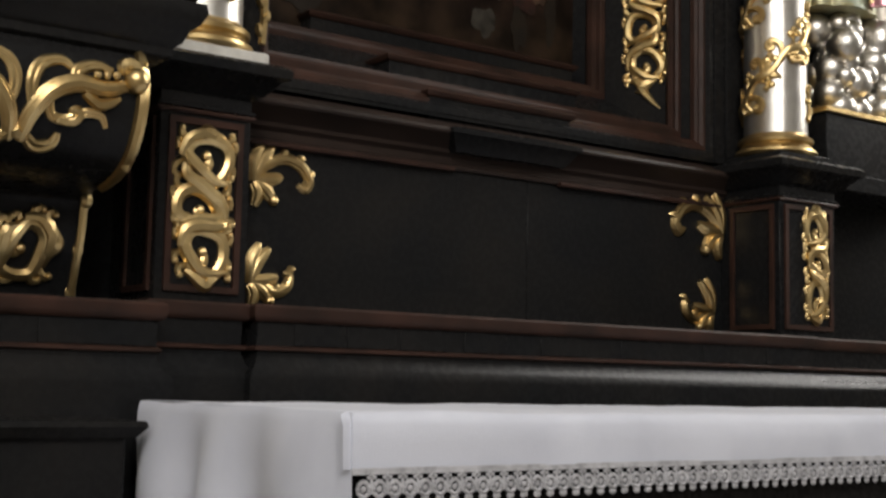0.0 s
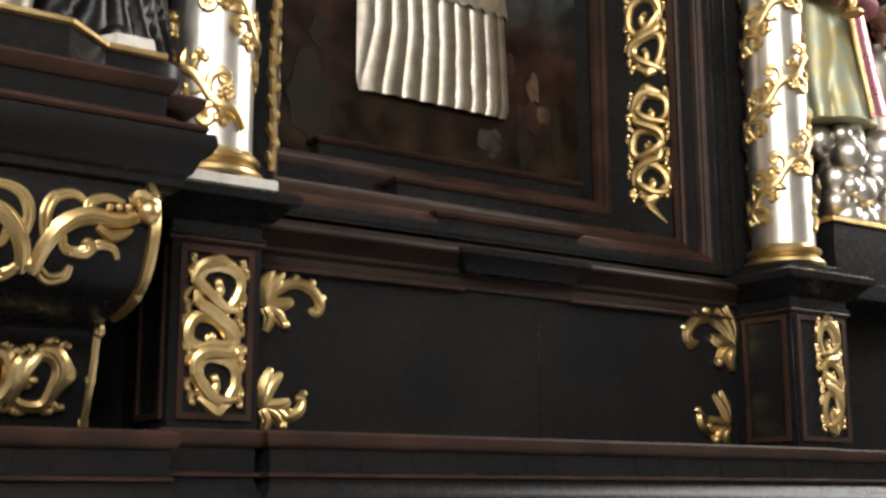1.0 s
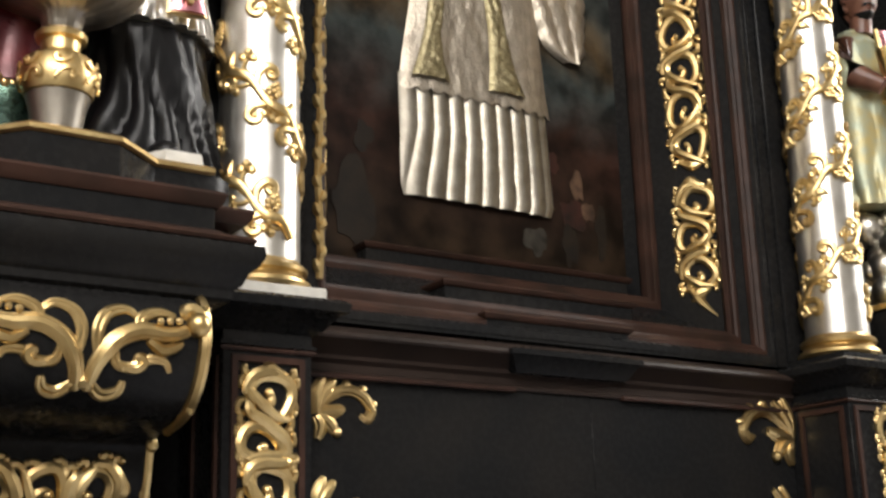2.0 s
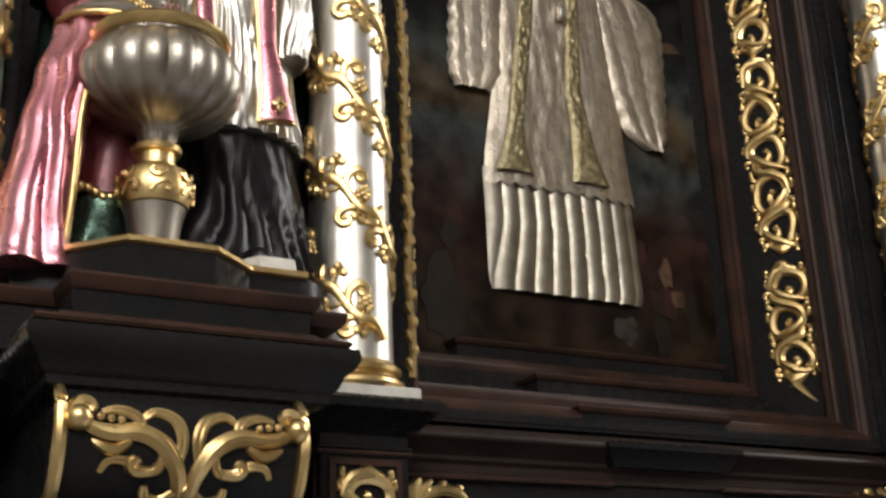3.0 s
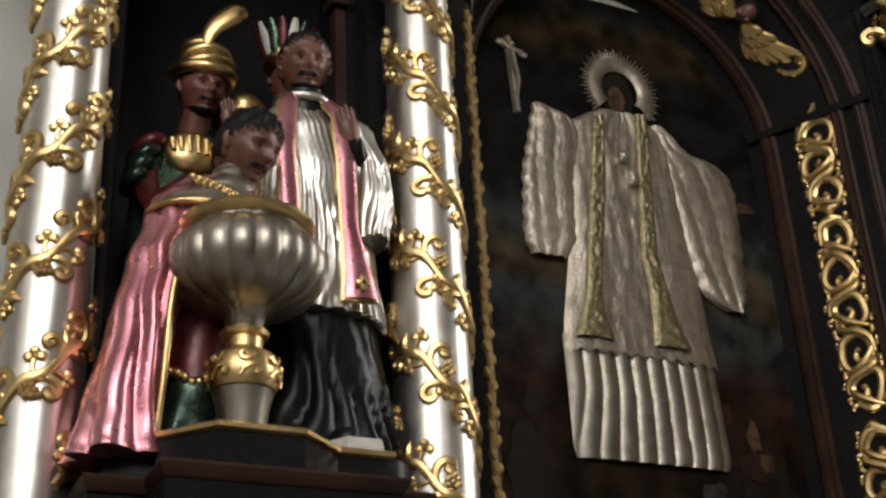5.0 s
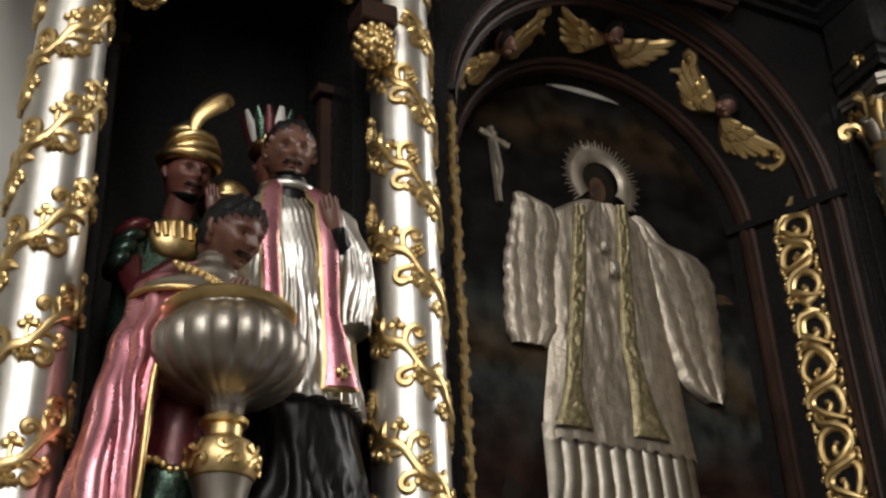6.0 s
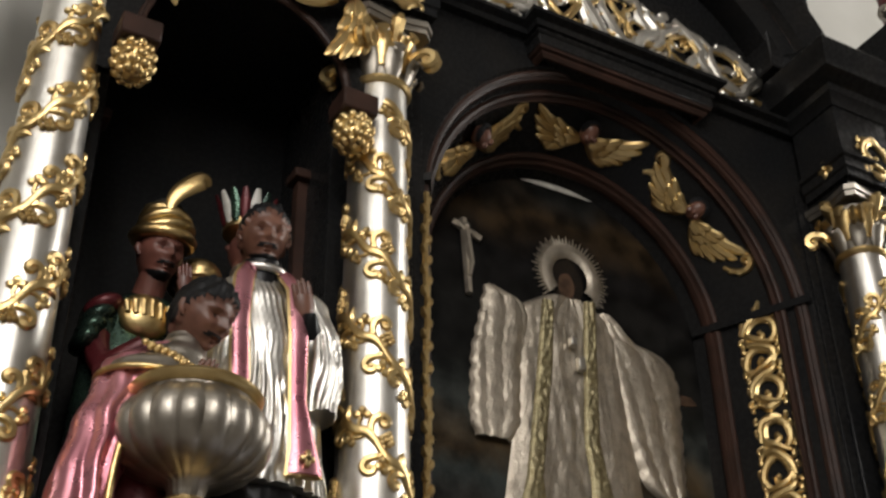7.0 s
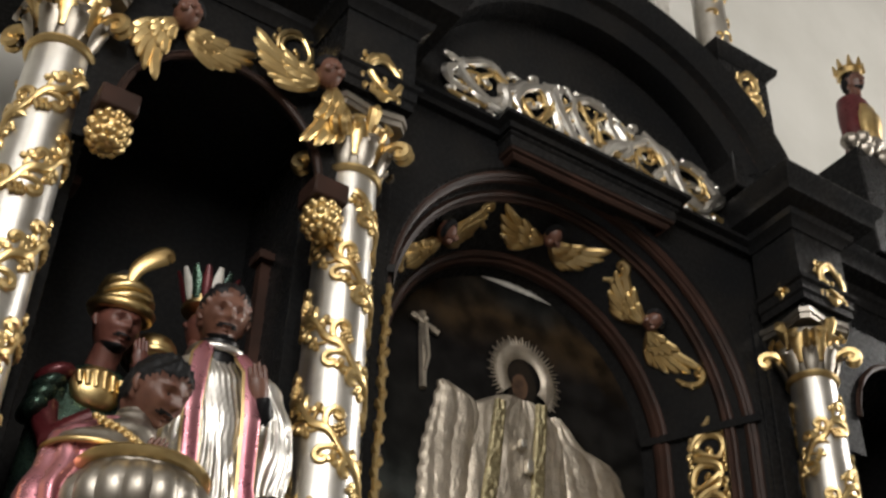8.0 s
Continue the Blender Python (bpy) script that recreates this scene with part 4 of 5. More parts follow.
g = relief(Geo(), [(4.42, 2.80, 2.98), (4.53, 2.77, 3.06), (4.9, 2.79, 3.08), (5.15, 2.85, 3.14), (5.26, 2.87, 3.12), (5.31, 2.88, 2.93)], 60, 0.026, arm_folds, scallop=0.014, y=4.88)
part("sleeve", g, ROBE, cover, "", sharp=70)
g = relief(Geo(), [(4.27, 3.95, 4.03), (4.34, 3.82, 4.08), (4.6, 3.74, 4.10), (5.0, 3.68, 4.12), (5.1, 3.67, 4.09), (5.16, 3.66, 4.03), (5.19, 3.65, 3.84), (5.33, 3.62, 3.68)], 60, 0.026, arm_folds, scallop=0.014, y=4.88)
part("sleeve", g, ROBE, cover, "", sharp=70)
BAND = mat("gilt_silver_braid", (0.46, 0.40, 0.25), 0.45, 1.0, other=(0.28, 0.24, 0.13), scale=40, fine=90, bump=0.6)
def braid(t, z):
    return 0.010 * noise.noise(Vector((t * 4, z * 26, 3))) + 0.006 * noise.noise(Vector((t * 9, z * 60, 8)))
for rows in ([(4.0, 2.985, 3.205), (4.1, 3.02, 3.17), (4.25, 3.06, 3.155), (4.9, 3.16, 3.255), (5.3, 3.215, 3.29)], [(4.0, 3.43, 3.66), (4.12, 3.44, 3.60), (4.3, 3.44, 3.555), (4.5, 3.42, 3.52), (5.0, 3.46, 3.545), (5.36, 3.49, 3.57)]):
    part("braid", relief(Geo(), rows, 14, 0.02, braid, dz=0.012, y=4.84), BAND, cover, "gilt braided band", sharp=60)
g = Geo()
hr, hz = [], (3.44, 5.53)
for j in range(37):
    a = radians(-42 + 264 * j / 36)
    row = [(hz[0] + r * math.cos(a), 4.872 - h, hz[1] + r * 1.05 * math.sin(a)) for r, h in ((0.115, 0.0), (0.125, 0.012), (0.16, 0.02), (0.195, 0.012), (0.20, 0.0))]
    hr.append(row)
g.rings(hr, closed=False, caps=False)
for j in range(46):
    a = radians(-40 + 260 * j / 45)
    L = 0.235 + 0.018 * (j % 2)
    g.tube([(hz[0] + r * math.cos(a), 4.868, hz[1] + r * 1.05 * math.sin(a)) for r in (0.185, L)], [0.009, 0.003], 5)
part("halo", g, ROBE, cover, "rayed silver halo")
g = Geo()
g.tube([(2.752, 4.868, 5.70), (2.778, 4.868, 5.23)], 0.022, 6)
g.tube([(2.685, 4.868, 5.665), (2.86, 4.868, 5.60)], 0.02, 6)
g.tube([(2.764, 4.85, 5.62), (2.772, 4.845, 5.5), (2.79, 4.85, 5.42), (2.776, 4.85, 5.33)], [0.018, 0.02, 0.016, 0.01], 6)
g.ball((2.762, 4.85, 5.645), 0.022, 8, 6)
g.tube([(2.70, 4.85, 5.665), (2.762, 4.85, 5.61), (2.83, 4.85, 5.615)], 0.01, 5)
part("crucifix", g, ROBE, cover, "small silver crucifix")
for a in ((3.40, 3.44, 4.79, 4.83, 4.90, 4.98, 0.004), (3.36, 3.40, 4.79, 4.83, 5.04, 5.09, 0.004)):
    part("tag", Geo().box(*a), SILVER, cover, "small silver votive tag")

# ---- left bay: niche ----
def niche(xc, name, pendants=True):
    ob = thing(name, (xc, 4.4, 2.6), "deep black arched wooden niche between silvered columns", "niche", "niches")
    hw, zs, ra = 0.50, 5.45, 0.485
    x0, x1 = xc - hw, xc + hw
    part("back", Geo().box(x0 - 0.1, x1 + 0.1, 4.85, 4.95, 2.58, 6.1), BLACK, ob)
    for a, b in ((x0 - 0.12, x0 - 0.02), (x1 + 0.02, x1 + 0.12)):
        part("side", Geo().box(a, b, 4.24, 4.85, 2.58, 6.1), BLACK, ob)
    part("vault", Geo().box(x0 - 0.02, x1 + 0.02, 4.02, 4.85, 5.98, 6.1), BLACK, ob)
    part("floor_board", Geo().box(x0 - 0.12, x1 + 0.12, 3.95, 4.9, 2.5, 2.585), BLACK, ob)
    seg = 24
    q = Geo()
    inner = [(xc - ra, zs - 0.25)] + [(xc + ra * math.cos(math.pi - math.pi * i / seg), zs + ra * math.sin(math.pi * i / seg)) for i in range(seg + 1)] + [(xc + ra, zs - 0.25)]
    outer = [(x0 - 0.16, zs - 0.25)] + [(x0 - 0.16 + (2 * hw + 0.32) * i / seg, 6.1) for i in range(seg + 1)] + [(x1 + 0.16, zs - 0.25)]
    n = len(inner)
    for yy in (4.0, 4.04):
        q.add([(u, yy, v) for u, v in inner] + [(u, yy, v) for u, v in outer], [(i, i + 1, n + i + 1, n + i) for i in range(n - 1)])
    q.add([(u, 4.0, v) for u, v in inner] + [(u, 4.04, v) for u, v in inner], [(i, i + 1, n + i + 1, n + i) for i in range(n - 1)])
    part("arch", q, BLACK, ob)
    part("arch_moulding", Geo().tube([(u, 3.995, v) for u, v in inner[1:-1]], 0.019, 8), BROWN, ob, "brown rounded moulding")
    g = Geo()
    for i in range(90):
        a = math.pi * (i + 0.5) / 90
        g.ball((xc + (ra + 0.006) * math.cos(a), 3.976, zs + (ra + 0.006) * math.sin(a)), 0.008, 5, 3)
    part("beading", g, BROWN, ob)
    for sx in (-1, 1) if pendants else ():
        cx = xc + sx * 0.495
        part("pendant_block", Geo().box(cx - 0.085, cx + 0.085, 3.86, 4.03, zs - 0.15, zs - 0.04, 0.008), BROWN, ob)
        g = Geo().lathe([(0.01, zs - 0.325), (0.05, zs - 0.31), (0.078, zs - 0.27), (0.084, zs - 0.22), (0.07, zs - 0.17), (0.05, zs - 0.15)], cx, 3.94, 18)
        for r_, (z, rr) in enumerate(((-0.30, 0.055), (-0.27, 0.076), (-0.235, 0.083), (-0.20, 0.08), (-0.17, 0.066))):
            for j in range(9):
                a = 2 * math.pi * (j + 0.5 * (r_ % 2)) / 9
                g.ball((cx + rr * 0.93 * math.cos(a), 3.94 + rr * 0.93 * math.sin(a), zs + z), (0.024, 0.024, 0.021), 8, 5)
        part("pine_cone", g, GOLD, ob, "gilded pine cone pendant")
        part("back_strip", Geo().box(xc + sx * 0.50 - 0.03, xc + sx * 0.50 + 0.03, 4.5, 4.56, 2.6, 5.33, 0.004).box(xc + sx * 0.50 - 0.06, xc + sx * 0.50 + 0.06, 4.46, 4.58, 5.33, 5.38, 0.006), BROWN, ob)
    return ob


NX = 1.165
nl = niche(NX, "niche")
cherub(lambda u, v, h: Vector((0.88 + u, 3.985 - h, 6.02 + v)), "wing", nl, 0.33, -0.25, -math.pi * 0.66, 1, 1, 0.075)
cherub(lambda u, v, h: Vector((1.585 + u, 3.93 - h, 6.00 + v)), "wing", nl, 0.36, -math.pi * 0.46, math.pi - 0.1, -1, -1, 0.075)
nr = niche(2 * CX - NX, "niche", False)

# ---- bombé console and statue pedestal of the left bay ----
con = thing("console", (1.07, 3.7, 1.74), "black bulging wooden console with gilded acanthus and gilded corner edges", "console")
CX0, CX1 = 0.70, 1.40
CPROF = [(3.50, 2.44), (3.465, 2.40), (3.45, 2.34), (3.455, 2.27), (3.49, 2.19), (3.55, 2.13), (3.63, 2.095), (3.74, 2.075), (3.86, 2.06), (3.885, 2.03), (3.90, 1.95), (3.94, 1.84), (3.98, 1.735)]
CPROF = smooth(CPROF, 3)
rows = []
for y, z in CPROF:
    rows.append([(CX0, 4.3, z), (CX0, y, z), (CX1, y, z), (CX1, 4.3, z)])
part("body", Geo().rings(rows), BLACK, con, sharp=50)
for x in (CX0, CX1):
    g = Geo()
    up_ = [Vector((x, y - 0.004, z)) for y, z in CPROF[:22]]
    g.tube(up_, [0.013 + 0.007 * math.sin(math.pi * (i + 3) / 26) for i in range(22)], 8)
    g.ball((x, 3.56, 2.13), (0.02, 0.03, 0.035), 8, 6)
    low = [Vector((x, y - 0.004, z)) for y, z in CPROF[24:]]
    g.tube(low, 0.014, 7)
    for y, z in ((3.86, 2.05), (3.92, 1.90), (3.97, 1.77)):
        g.ball((x, y, z), (0.02, 0.02, 0.026), 7, 5)
    part("gilded_edge", g, GOLD, con, "gilded corner edge")


def on_console(xc, z0, z1):
    def fn(u, v, h):
        z = z0 + v
        y, ny, nz = CPROF[-1][0], -1, 0
        for (ya, za), (yb, zb) in zip(CPROF, CPROF[1:]):
            if zb <= z <= za:
                t = (za - z) / (za - zb)
                y = ya + (yb - ya) * t
                d = Vector((yb - ya, zb - za)).normalized()
                ny, nz = d.y, -d.x
                break
        return Vector((xc + u, y + ny * h, z + nz * h))
    return fn


g = Geo()
bulge = on_console(1.06, 2.275, 0)
fn = lambda u, v, h: bulge(u, v * 0.80, h * 0.8)
for e in (-1, 1):
    leaf(g, fn, [(e * 0.015, -0.15), (e * 0.03, -0.07), (e * 0.075, 0.01), (e * 0.145, 0.05), (e * 0.22, 0.045), (e * 0.275, 0.06), (e * 0.315, 0.09)], 0.036)
    curl(g, fn, e * 0.27, 0.055, math.pi / 2 - e * 1.2, 0.075, e, 0.022, 0, turns=1.4)
    g.ball(fn(e * 0.315, 0.085, 0.016), 0.038, 12, 8)
    leaf(g, fn, [(e * 0.035, -0.06), (e * 0.022, 0.03), (e * 0.045, 0.10), (e * 0.10, 0.125), (e * 0.135, 0.10)], 0.028, 2)
    leaf(g, fn, [(e * 0.14, 0.05), (e * 0.15, 0.10), (e * 0.20, 0.125), (e * 0.25, 0.115)], 0.026, 2)
    leaf(g, fn, [(e * 0.02, -0.13), (e * 0.06, -0.165), (e * 0.105, -0.155), (e * 0.115, -0.12)], 0.028, 2)
    leaf(g, fn, [(e * 0.075, -0.01), (e * 0.085, -0.065), (e * 0.13, -0.075), (e * 0.18, -0.045), (e * 0.225, -0.05), (e * 0.245, -0.085)], 0.024, 2)
    curl(g, fn, e * 0.085, -0.06, math.pi / 2 - e * 2.3, 0.06, e, 0.015, 1)
    rod(g, fn, [(e * 0.17, 0.02), (e * 0.21, -0.01), (e * 0.25, 0.0), (e * 0.275, 0.02)], [0.012, 0.018, 0.016, 0.006])
    for t in range(3):
        g.ball(fn(e * (0.20 + 0.028 * t), 0.085 + 0.004 * t, 0.02), 0.012, 7, 5)
rod(g, fn, [(-0.03, -0.15), (0.0, -0.125), (0.03, -0.15)], [0.014, 0.024, 0.014])
part("acanthus", g, GOLD, con, "gilded acanthus scrolls")
fn = on_console(1.0, 1.90, 0)
g = Geo()
openwork(g, lambda u, v, h: fn(v, u, h), 0.21, 0.62, 4, 1, 0.022)
part("lower_scroll", g, GOLD, con, "gilded openwork scrolls")

stp = thing("statue_pedestal", (1.09, 3.7, 2.44), "black stepped statue pedestal with brown mouldings and a gilded edge", "pedestal")
plan = [(0.66, 4.3), (0.66, 3.48), (1.50, 3.48), (1.50, 4.3)]
part("cornice", Geo().sweep(plan, [(-0.3, 2.43), (-0.02, 2.43), (0.0, 2.445), (0.0, 2.47), (0.02, 2.485), (0.035, 2.52), (0.06, 2.54), (0.075, 2.57), (0.07, 2.60), (0.03, 2.615), (-0.3, 2.62)]), BLACK, stp, sharp=50)
part("bead", Geo().sweep(plan, [(-0.05, 2.612), (0.05, 2.612), (0.055, 2.622), (0.045, 2.632), (-0.05, 2.64)]), BROWN, stp)
part("step", Geo().sweep([(0.68, 4.3), (0.68, 3.5), (1.49, 3.5), (1.49, 4.3)], [(-0.4, 2.62), (0.0, 2.62), (-0.01, 2.66), (-0.03, 2.67), (-0.4, 2.675)]), BROWN, stp)
part("die", Geo().box(0.73, 1.46, 3.535, 4.3, 2.66, 2.76, 0.003).box(0.55, 1.60, 3.75, 4.6, 2.60, 2.74, 0.003), BLACK, stp)
part("top_moulding", Geo().sweep([(0.55, 4.3), (0.55, 3.74), (0.73, 3.74), (0.73, 3.53), (1.47, 3.53), (1.47, 3.66), (1.62, 3.66), (1.62, 4.3)], [(-0.1, 2.74), (0.0, 2.74), (0.012, 2.755), (0.02, 2.78), (0.015, 2.79), (-0.1, 2.79)]), BROWN, stp)
soc = [(0.60, 3.80), (0.745, 3.78), (0.745, 3.72), (0.89, 3.56), (1.16, 3.56), (1.32, 3.70), (1.52, 3.70), (1.60, 3.76), (1.60, 4.6), (0.60, 4.6)]
part("socle", Geo().slab(soc, lambda u, v, h: (u, v, 2.785 + h), 0.125), BLACK, stp)
part("gilded_rim", Geo().sweep(soc[:7], [(-0.04, 2.905), (0.004, 2.905), (0.014, 2.913), (0.014, 2.926), (0.004, 2.934), (-0.04, 2.934)]), GOLD, stp, "gilded rim")
part("white_block", Geo().rings([[(1.30, 3.82, 2.91), (1.36, 3.72, 2.91), (1.50, 3.72, 2.91), (1.54, 3.84, 2.91)], [(1.31, 3.83, 2.985), (1.37, 3.735, 2.985), (1.49, 3.735, 2.985), (1.53, 3.84, 2.985)]]), WHITE, stp, "white painted block")

# ---- the silver font ----
fx, fy, fz = 1.015, 3.74, 2.93
font = thing("font_bowl", (fx, fy, fz), "fluted tarnished silver font with gilded rim and knop", "font")
part("foot", Geo().lathe([(0.03, fz), (0.068, fz), (0.074, fz + 0.03), (0.088, fz + 0.12), (0.10, fz + 0.16), (0.03, fz + 0.17)], fx, fy, 32), DULL, font)
knop = part("knop", Geo().lathe([(0.06, fz + 0.15), (0.105, fz + 0.165), (0.118, fz + 0.20), (0.118, fz + 0.25), (0.10, fz + 0.285), (0.06, fz + 0.30)], fx, fy, 32), GOLD, font, "gilded knop")
g = Geo()
ff = lambda u, v, h: Vector((fx + (0.118 + h) * math.cos(u / 0.118 - math.pi / 2), fy + (0.118 + h) * math.sin(u / 0.118 - math.pi / 2), fz + 0.225 + v))
for j in range(7):
    curl(g, ff, -0.36 + 0.105 * j, -0.04, 1.2, 0.05, -1, 0.009, 2)
    curl(g, ff, -0.31 + 0.105 * j, 0.045, -1.9, 0.04, -1, 0.008, 2)
part("scrollwork", g, GOLD, knop)
part("collar", Geo().lathe([(0.05, fz + 0.29), (0.075, fz + 0.295), (0.06, fz + 0.31), (0.062, fz + 0.345), (0.078, fz + 0.352), (0.082, fz + 0.368), (0.07, fz + 0.38), (0.05, fz + 0.385)], fx, fy, 32), GOLD, font, "gilded collar")
NF = 18
def flute(a, z):
    t = min(1, max(0, (z - fz - 0.38) / 0.06))
    return 1 + 0.055 * t * (abs(math.sin(a * NF / 2)) ** 0.7 - 0.6) * (1 if z < fz + 0.70 else max(0, 1 - (z - fz - 0.70) / 0.03))
part("bowl", Geo().lathe([(0.05, fz + 0.37), (0.062, fz + 0.40), (0.07, fz + 0.435), (0.11, fz + 0.447), (0.165, fz + 0.463), (0.212, fz + 0.492), (0.246, fz + 0.53), (0.264, fz + 0.575), (0.266, fz + 0.615), (0.254, fz + 0.655), (0.228, fz + 0.69), (0.207, fz + 0.71), (0.203, fz + 0.722), (0.21, fz + 0.735), (0.20, fz + 0.735)], fx, fy, 144, flute), DULL, font, "fluted silver bowl", sharp=60)
part("rim", Geo().lathe([(0.19, fz + 0.725), (0.213, fz + 0.725), (0.226, fz + 0.735), (0.232, fz + 0.752), (0.222, fz + 0.765), (0.20, fz + 0.768), (0.185, fz + 0.755)], fx, fy, 64), GOLD, font, "gilded rim")


# ---- carved figures, each one mesh ----
def body(geo, secs, n=56, folds=11, amp=0.07, k=0, phase=0.0, swirl=0.6, crease=0.6):
    rows = []
    for (a, b) in zip(secs, secs[1:]):
        for i in range(6):
            t = i / 6
            s = [a[q] + (b[q] - a[q]) * (3 * t * t - 2 * t ** 3 if q > 0 else t) for q in range(5)]
            rows.append(s)
    rows.append(list(secs[-1]))
    z0, z1 = secs[0][0], secs[-1][0]
    out = []
    for z, cx, cy, rx, ry in rows:
        t = (z - z0) / (z1 - z0)
        line = []
        for j in range(n):
            a = 2 * math.pi * j / n
            f = abs(math.sin(folds * (a + phase + swirl * t + 0.25 * math.sin(2 * a + 5 * t)) / 2))
            w = 1 + amp * (1.15 - t) * (f ** crease - 0.5) + 0.025 * math.sin(3 * a + 9 * t) + (amp * 0.08 if folds < 12 else 0.0) * noise.noise(Vector((2.2 * math.cos(a), 2.2 * math.sin(a), 5 * z + k)))
            line.append((cx + rx * w * math.cos(a), cy + ry * w * math.sin(a), z))
        out.append(line)
    return geo.rings(out, k=k)


def head(geo, c, r, face, skin, hair, beard=None, bald=0.0, down=0.0, full=True):
    """A simply carved head that faces the direction face (degrees from the viewer's side)."""
    m = Matrix.Rotation(radians(face), 3, "Z") @ Matrix.Rotation(radians(down), 3, "X")
    c = Vector(c)
    P = lambda x, y, z: c + m @ Vector((x * r, y * r, z * r))
    bump = lambda x, z, x0, z0, sx, sz: math.exp(-((x - x0) / sx) ** 2 - ((z - z0) / sz) ** 2)
    nr, ns = 40, 56
    base, kinds = len(geo.v), []
    for i in range(nr + 1):
        th = math.pi * (0.015 + 0.97 * i / nr)
        for j in range(ns):
            ph = 2 * math.pi * j / ns
            x, f, z = math.sin(th) * math.sin(ph), math.sin(th) * math.cos(ph), math.cos(th)
            low = max(0.0, -z)
            X, F, Z = 0.80 * x * (1 - 0.22 * low), 0.95 * f * (1 - 0.10 * low) + 0.10 * low * max(0, f), 1.12 * z
            out, what = 0.0, 0
            if f > 0:
                g_ = min(1, f * 1.6)
                out = 0.14 * bump(X, Z, 0, -0.12, 0.15, 0.12) + 0.12 * bump(X, Z, 0, 0.06, 0.10, 0.22) + 0.06 * bump(abs(X), Z, 0.28, 0.34, 0.26, 0.09)
                out -= 0.13 * bump(abs(X), Z, 0.30, 0.15, 0.15, 0.10)
                out += 0.07 * bump(abs(X), Z, 0.30, 0.13, 0.09, 0.045) + 0.06 * bump(abs(X), Z, 0.40, -0.12, 0.18, 0.16)
                out += 0.08 * bump(X, Z, 0, -0.45, 0.17, 0.045) + 0.08 * bump(X, Z, 0, -0.56, 0.14, 0.045) + 0.13 * bump(X, Z, 0, -0.80, 0.20, 0.14) - 0.05 * bump(X, Z, 0, -0.505, 0.22, 0.03)
                out *= 1.45 * g_
            line = (0.56 if bald < 0.3 else 0.66) + 0.10 * math.cos(5 * X)
            if bald < 1 and (Z > line or (f < 0.42 and Z > 0.30) or (f < 0.22 and Z > -0.05) or (f < 0.0 and Z > -0.45) or (f < -0.2 and Z > -0.95)):
                n_ = noise.noise(Vector((5 * x, 5 * f, 5 * z + c.x * 9)))
                out, what = 0.10 + 0.14 * abs(n_) + 0.04 * math.sin(9 * math.atan2(f, x) + 8 * z), 1
            elif beard is not None and f > 0 and ((full and Z < -0.70 + 0.10 * abs(X) and f > 0.25) or (abs(Z + 0.35 + 0.30 * abs(X)) < 0.085 and abs(X) < 0.36)):
                out, what = out + 0.05 + 0.05 * abs(noise.noise(Vector((9 * x, 9 * f, 7 * z)))), 2
            elif f > 0 and (bump(abs(X), Z, 0.30, 0.12, 0.14, 0.065) > 0.5 or bump(abs(X), Z, 0.30, 0.37 - 0.25 * abs(abs(X) - 0.3), 0.24, 0.06) > 0.5):
                what = 1
            geo.v.append(tuple(P(X * (1 + (out if what == 1 else 0)), -(F + out * (1 if what != 1 else f)), Z + (out * z if what == 1 else 0))))
            kinds.append(what)
    for i in range(nr):
        for j in range(ns):
            q = (i * ns + j, i * ns + (j + 1) % ns, (i + 1) * ns + (j + 1) % ns, (i + 1) * ns + j)
            ks = [kinds[k] for k in q]
            k = 2 if ks.count(2) >= 3 else (1 if ks.count(1) >= 3 else 0)
            geo.f.append(tuple(base + k_ for k_ in q))
            geo.m.append((skin, hair, beard if beard is not None else hair)[k])
    for row in (0, nr):
        geo.f.append(tuple(base + row * ns + j for j in range(ns)))
        geo.m.append(hair if row == 0 and bald < 0.3 else skin)
    for e in (-1, 1):
        geo.tube([P(e * 0.78, -0.10, -0.22), P(e * 0.86, 0.0, 0.0), P(e * 0.84, 0.06, 0.2)], [0.07 * r, 0.13 * r, 0.09 * r], 8, k=skin)
    geo.tube([P(0, -0.05, -0.6), P(0, 0.12, -1.55)], [0.5 * r, 0.56 * r], 14, k=skin)


def palm(geo, a, b, r, k):
    """A plain carved palm with closed fingers from a to b."""
    a, b = Vector(a), Vector(b)
    d = b - a
    s = d.cross(Vector((0, 1, 0.2))).normalized()
    geo.tube([a, a + d * 0.35, a + d * 0.55], [r * 0.8, r * 1.25, r * 1.1], 8, [Vector((0, 1, 0))] * 3, 0.6, k)
    for i in range(4):
        o = s * (i - 1.5) * r * 0.55
        geo.tube([a + d * 0.45 + o, a + d * 0.8 + o * 1.05, b + o - d * 0.08 * abs(i - 1.2)], [r * 0.36, r * 0.33, r * 0.2], 6, k=k)


# standing priest: black cassock, silver surplice, pink stole
g = Geo()
body(g, [(2.93, 1.42, 4.12, 0.27, 0.2), (3.2, 1.41, 4.12, 0.25, 0.19), (3.62, 1.40, 4.12, 0.22, 0.17)], 120, 18, 0.26, 0, 0.0, 0.25)
g.ball((1.40, 3.86, 3.0), (0.06, 0.1, 0.05), 10, 6, 0)
body(g, [(3.52, 1.39, 4.12, 0.265, 0.205), (3.75, 1.38, 4.12, 0.235, 0.19), (4.1, 1.375, 4.12, 0.205, 0.17), (4.32, 1.375, 4.13, 0.205, 0.15), (4.42, 1.36, 4.14, 0.17, 0.125), (4.47, 1.34, 4.14, 0.09, 0.09)], 220, 40, 0.15, 1, 0.2, 0.05)
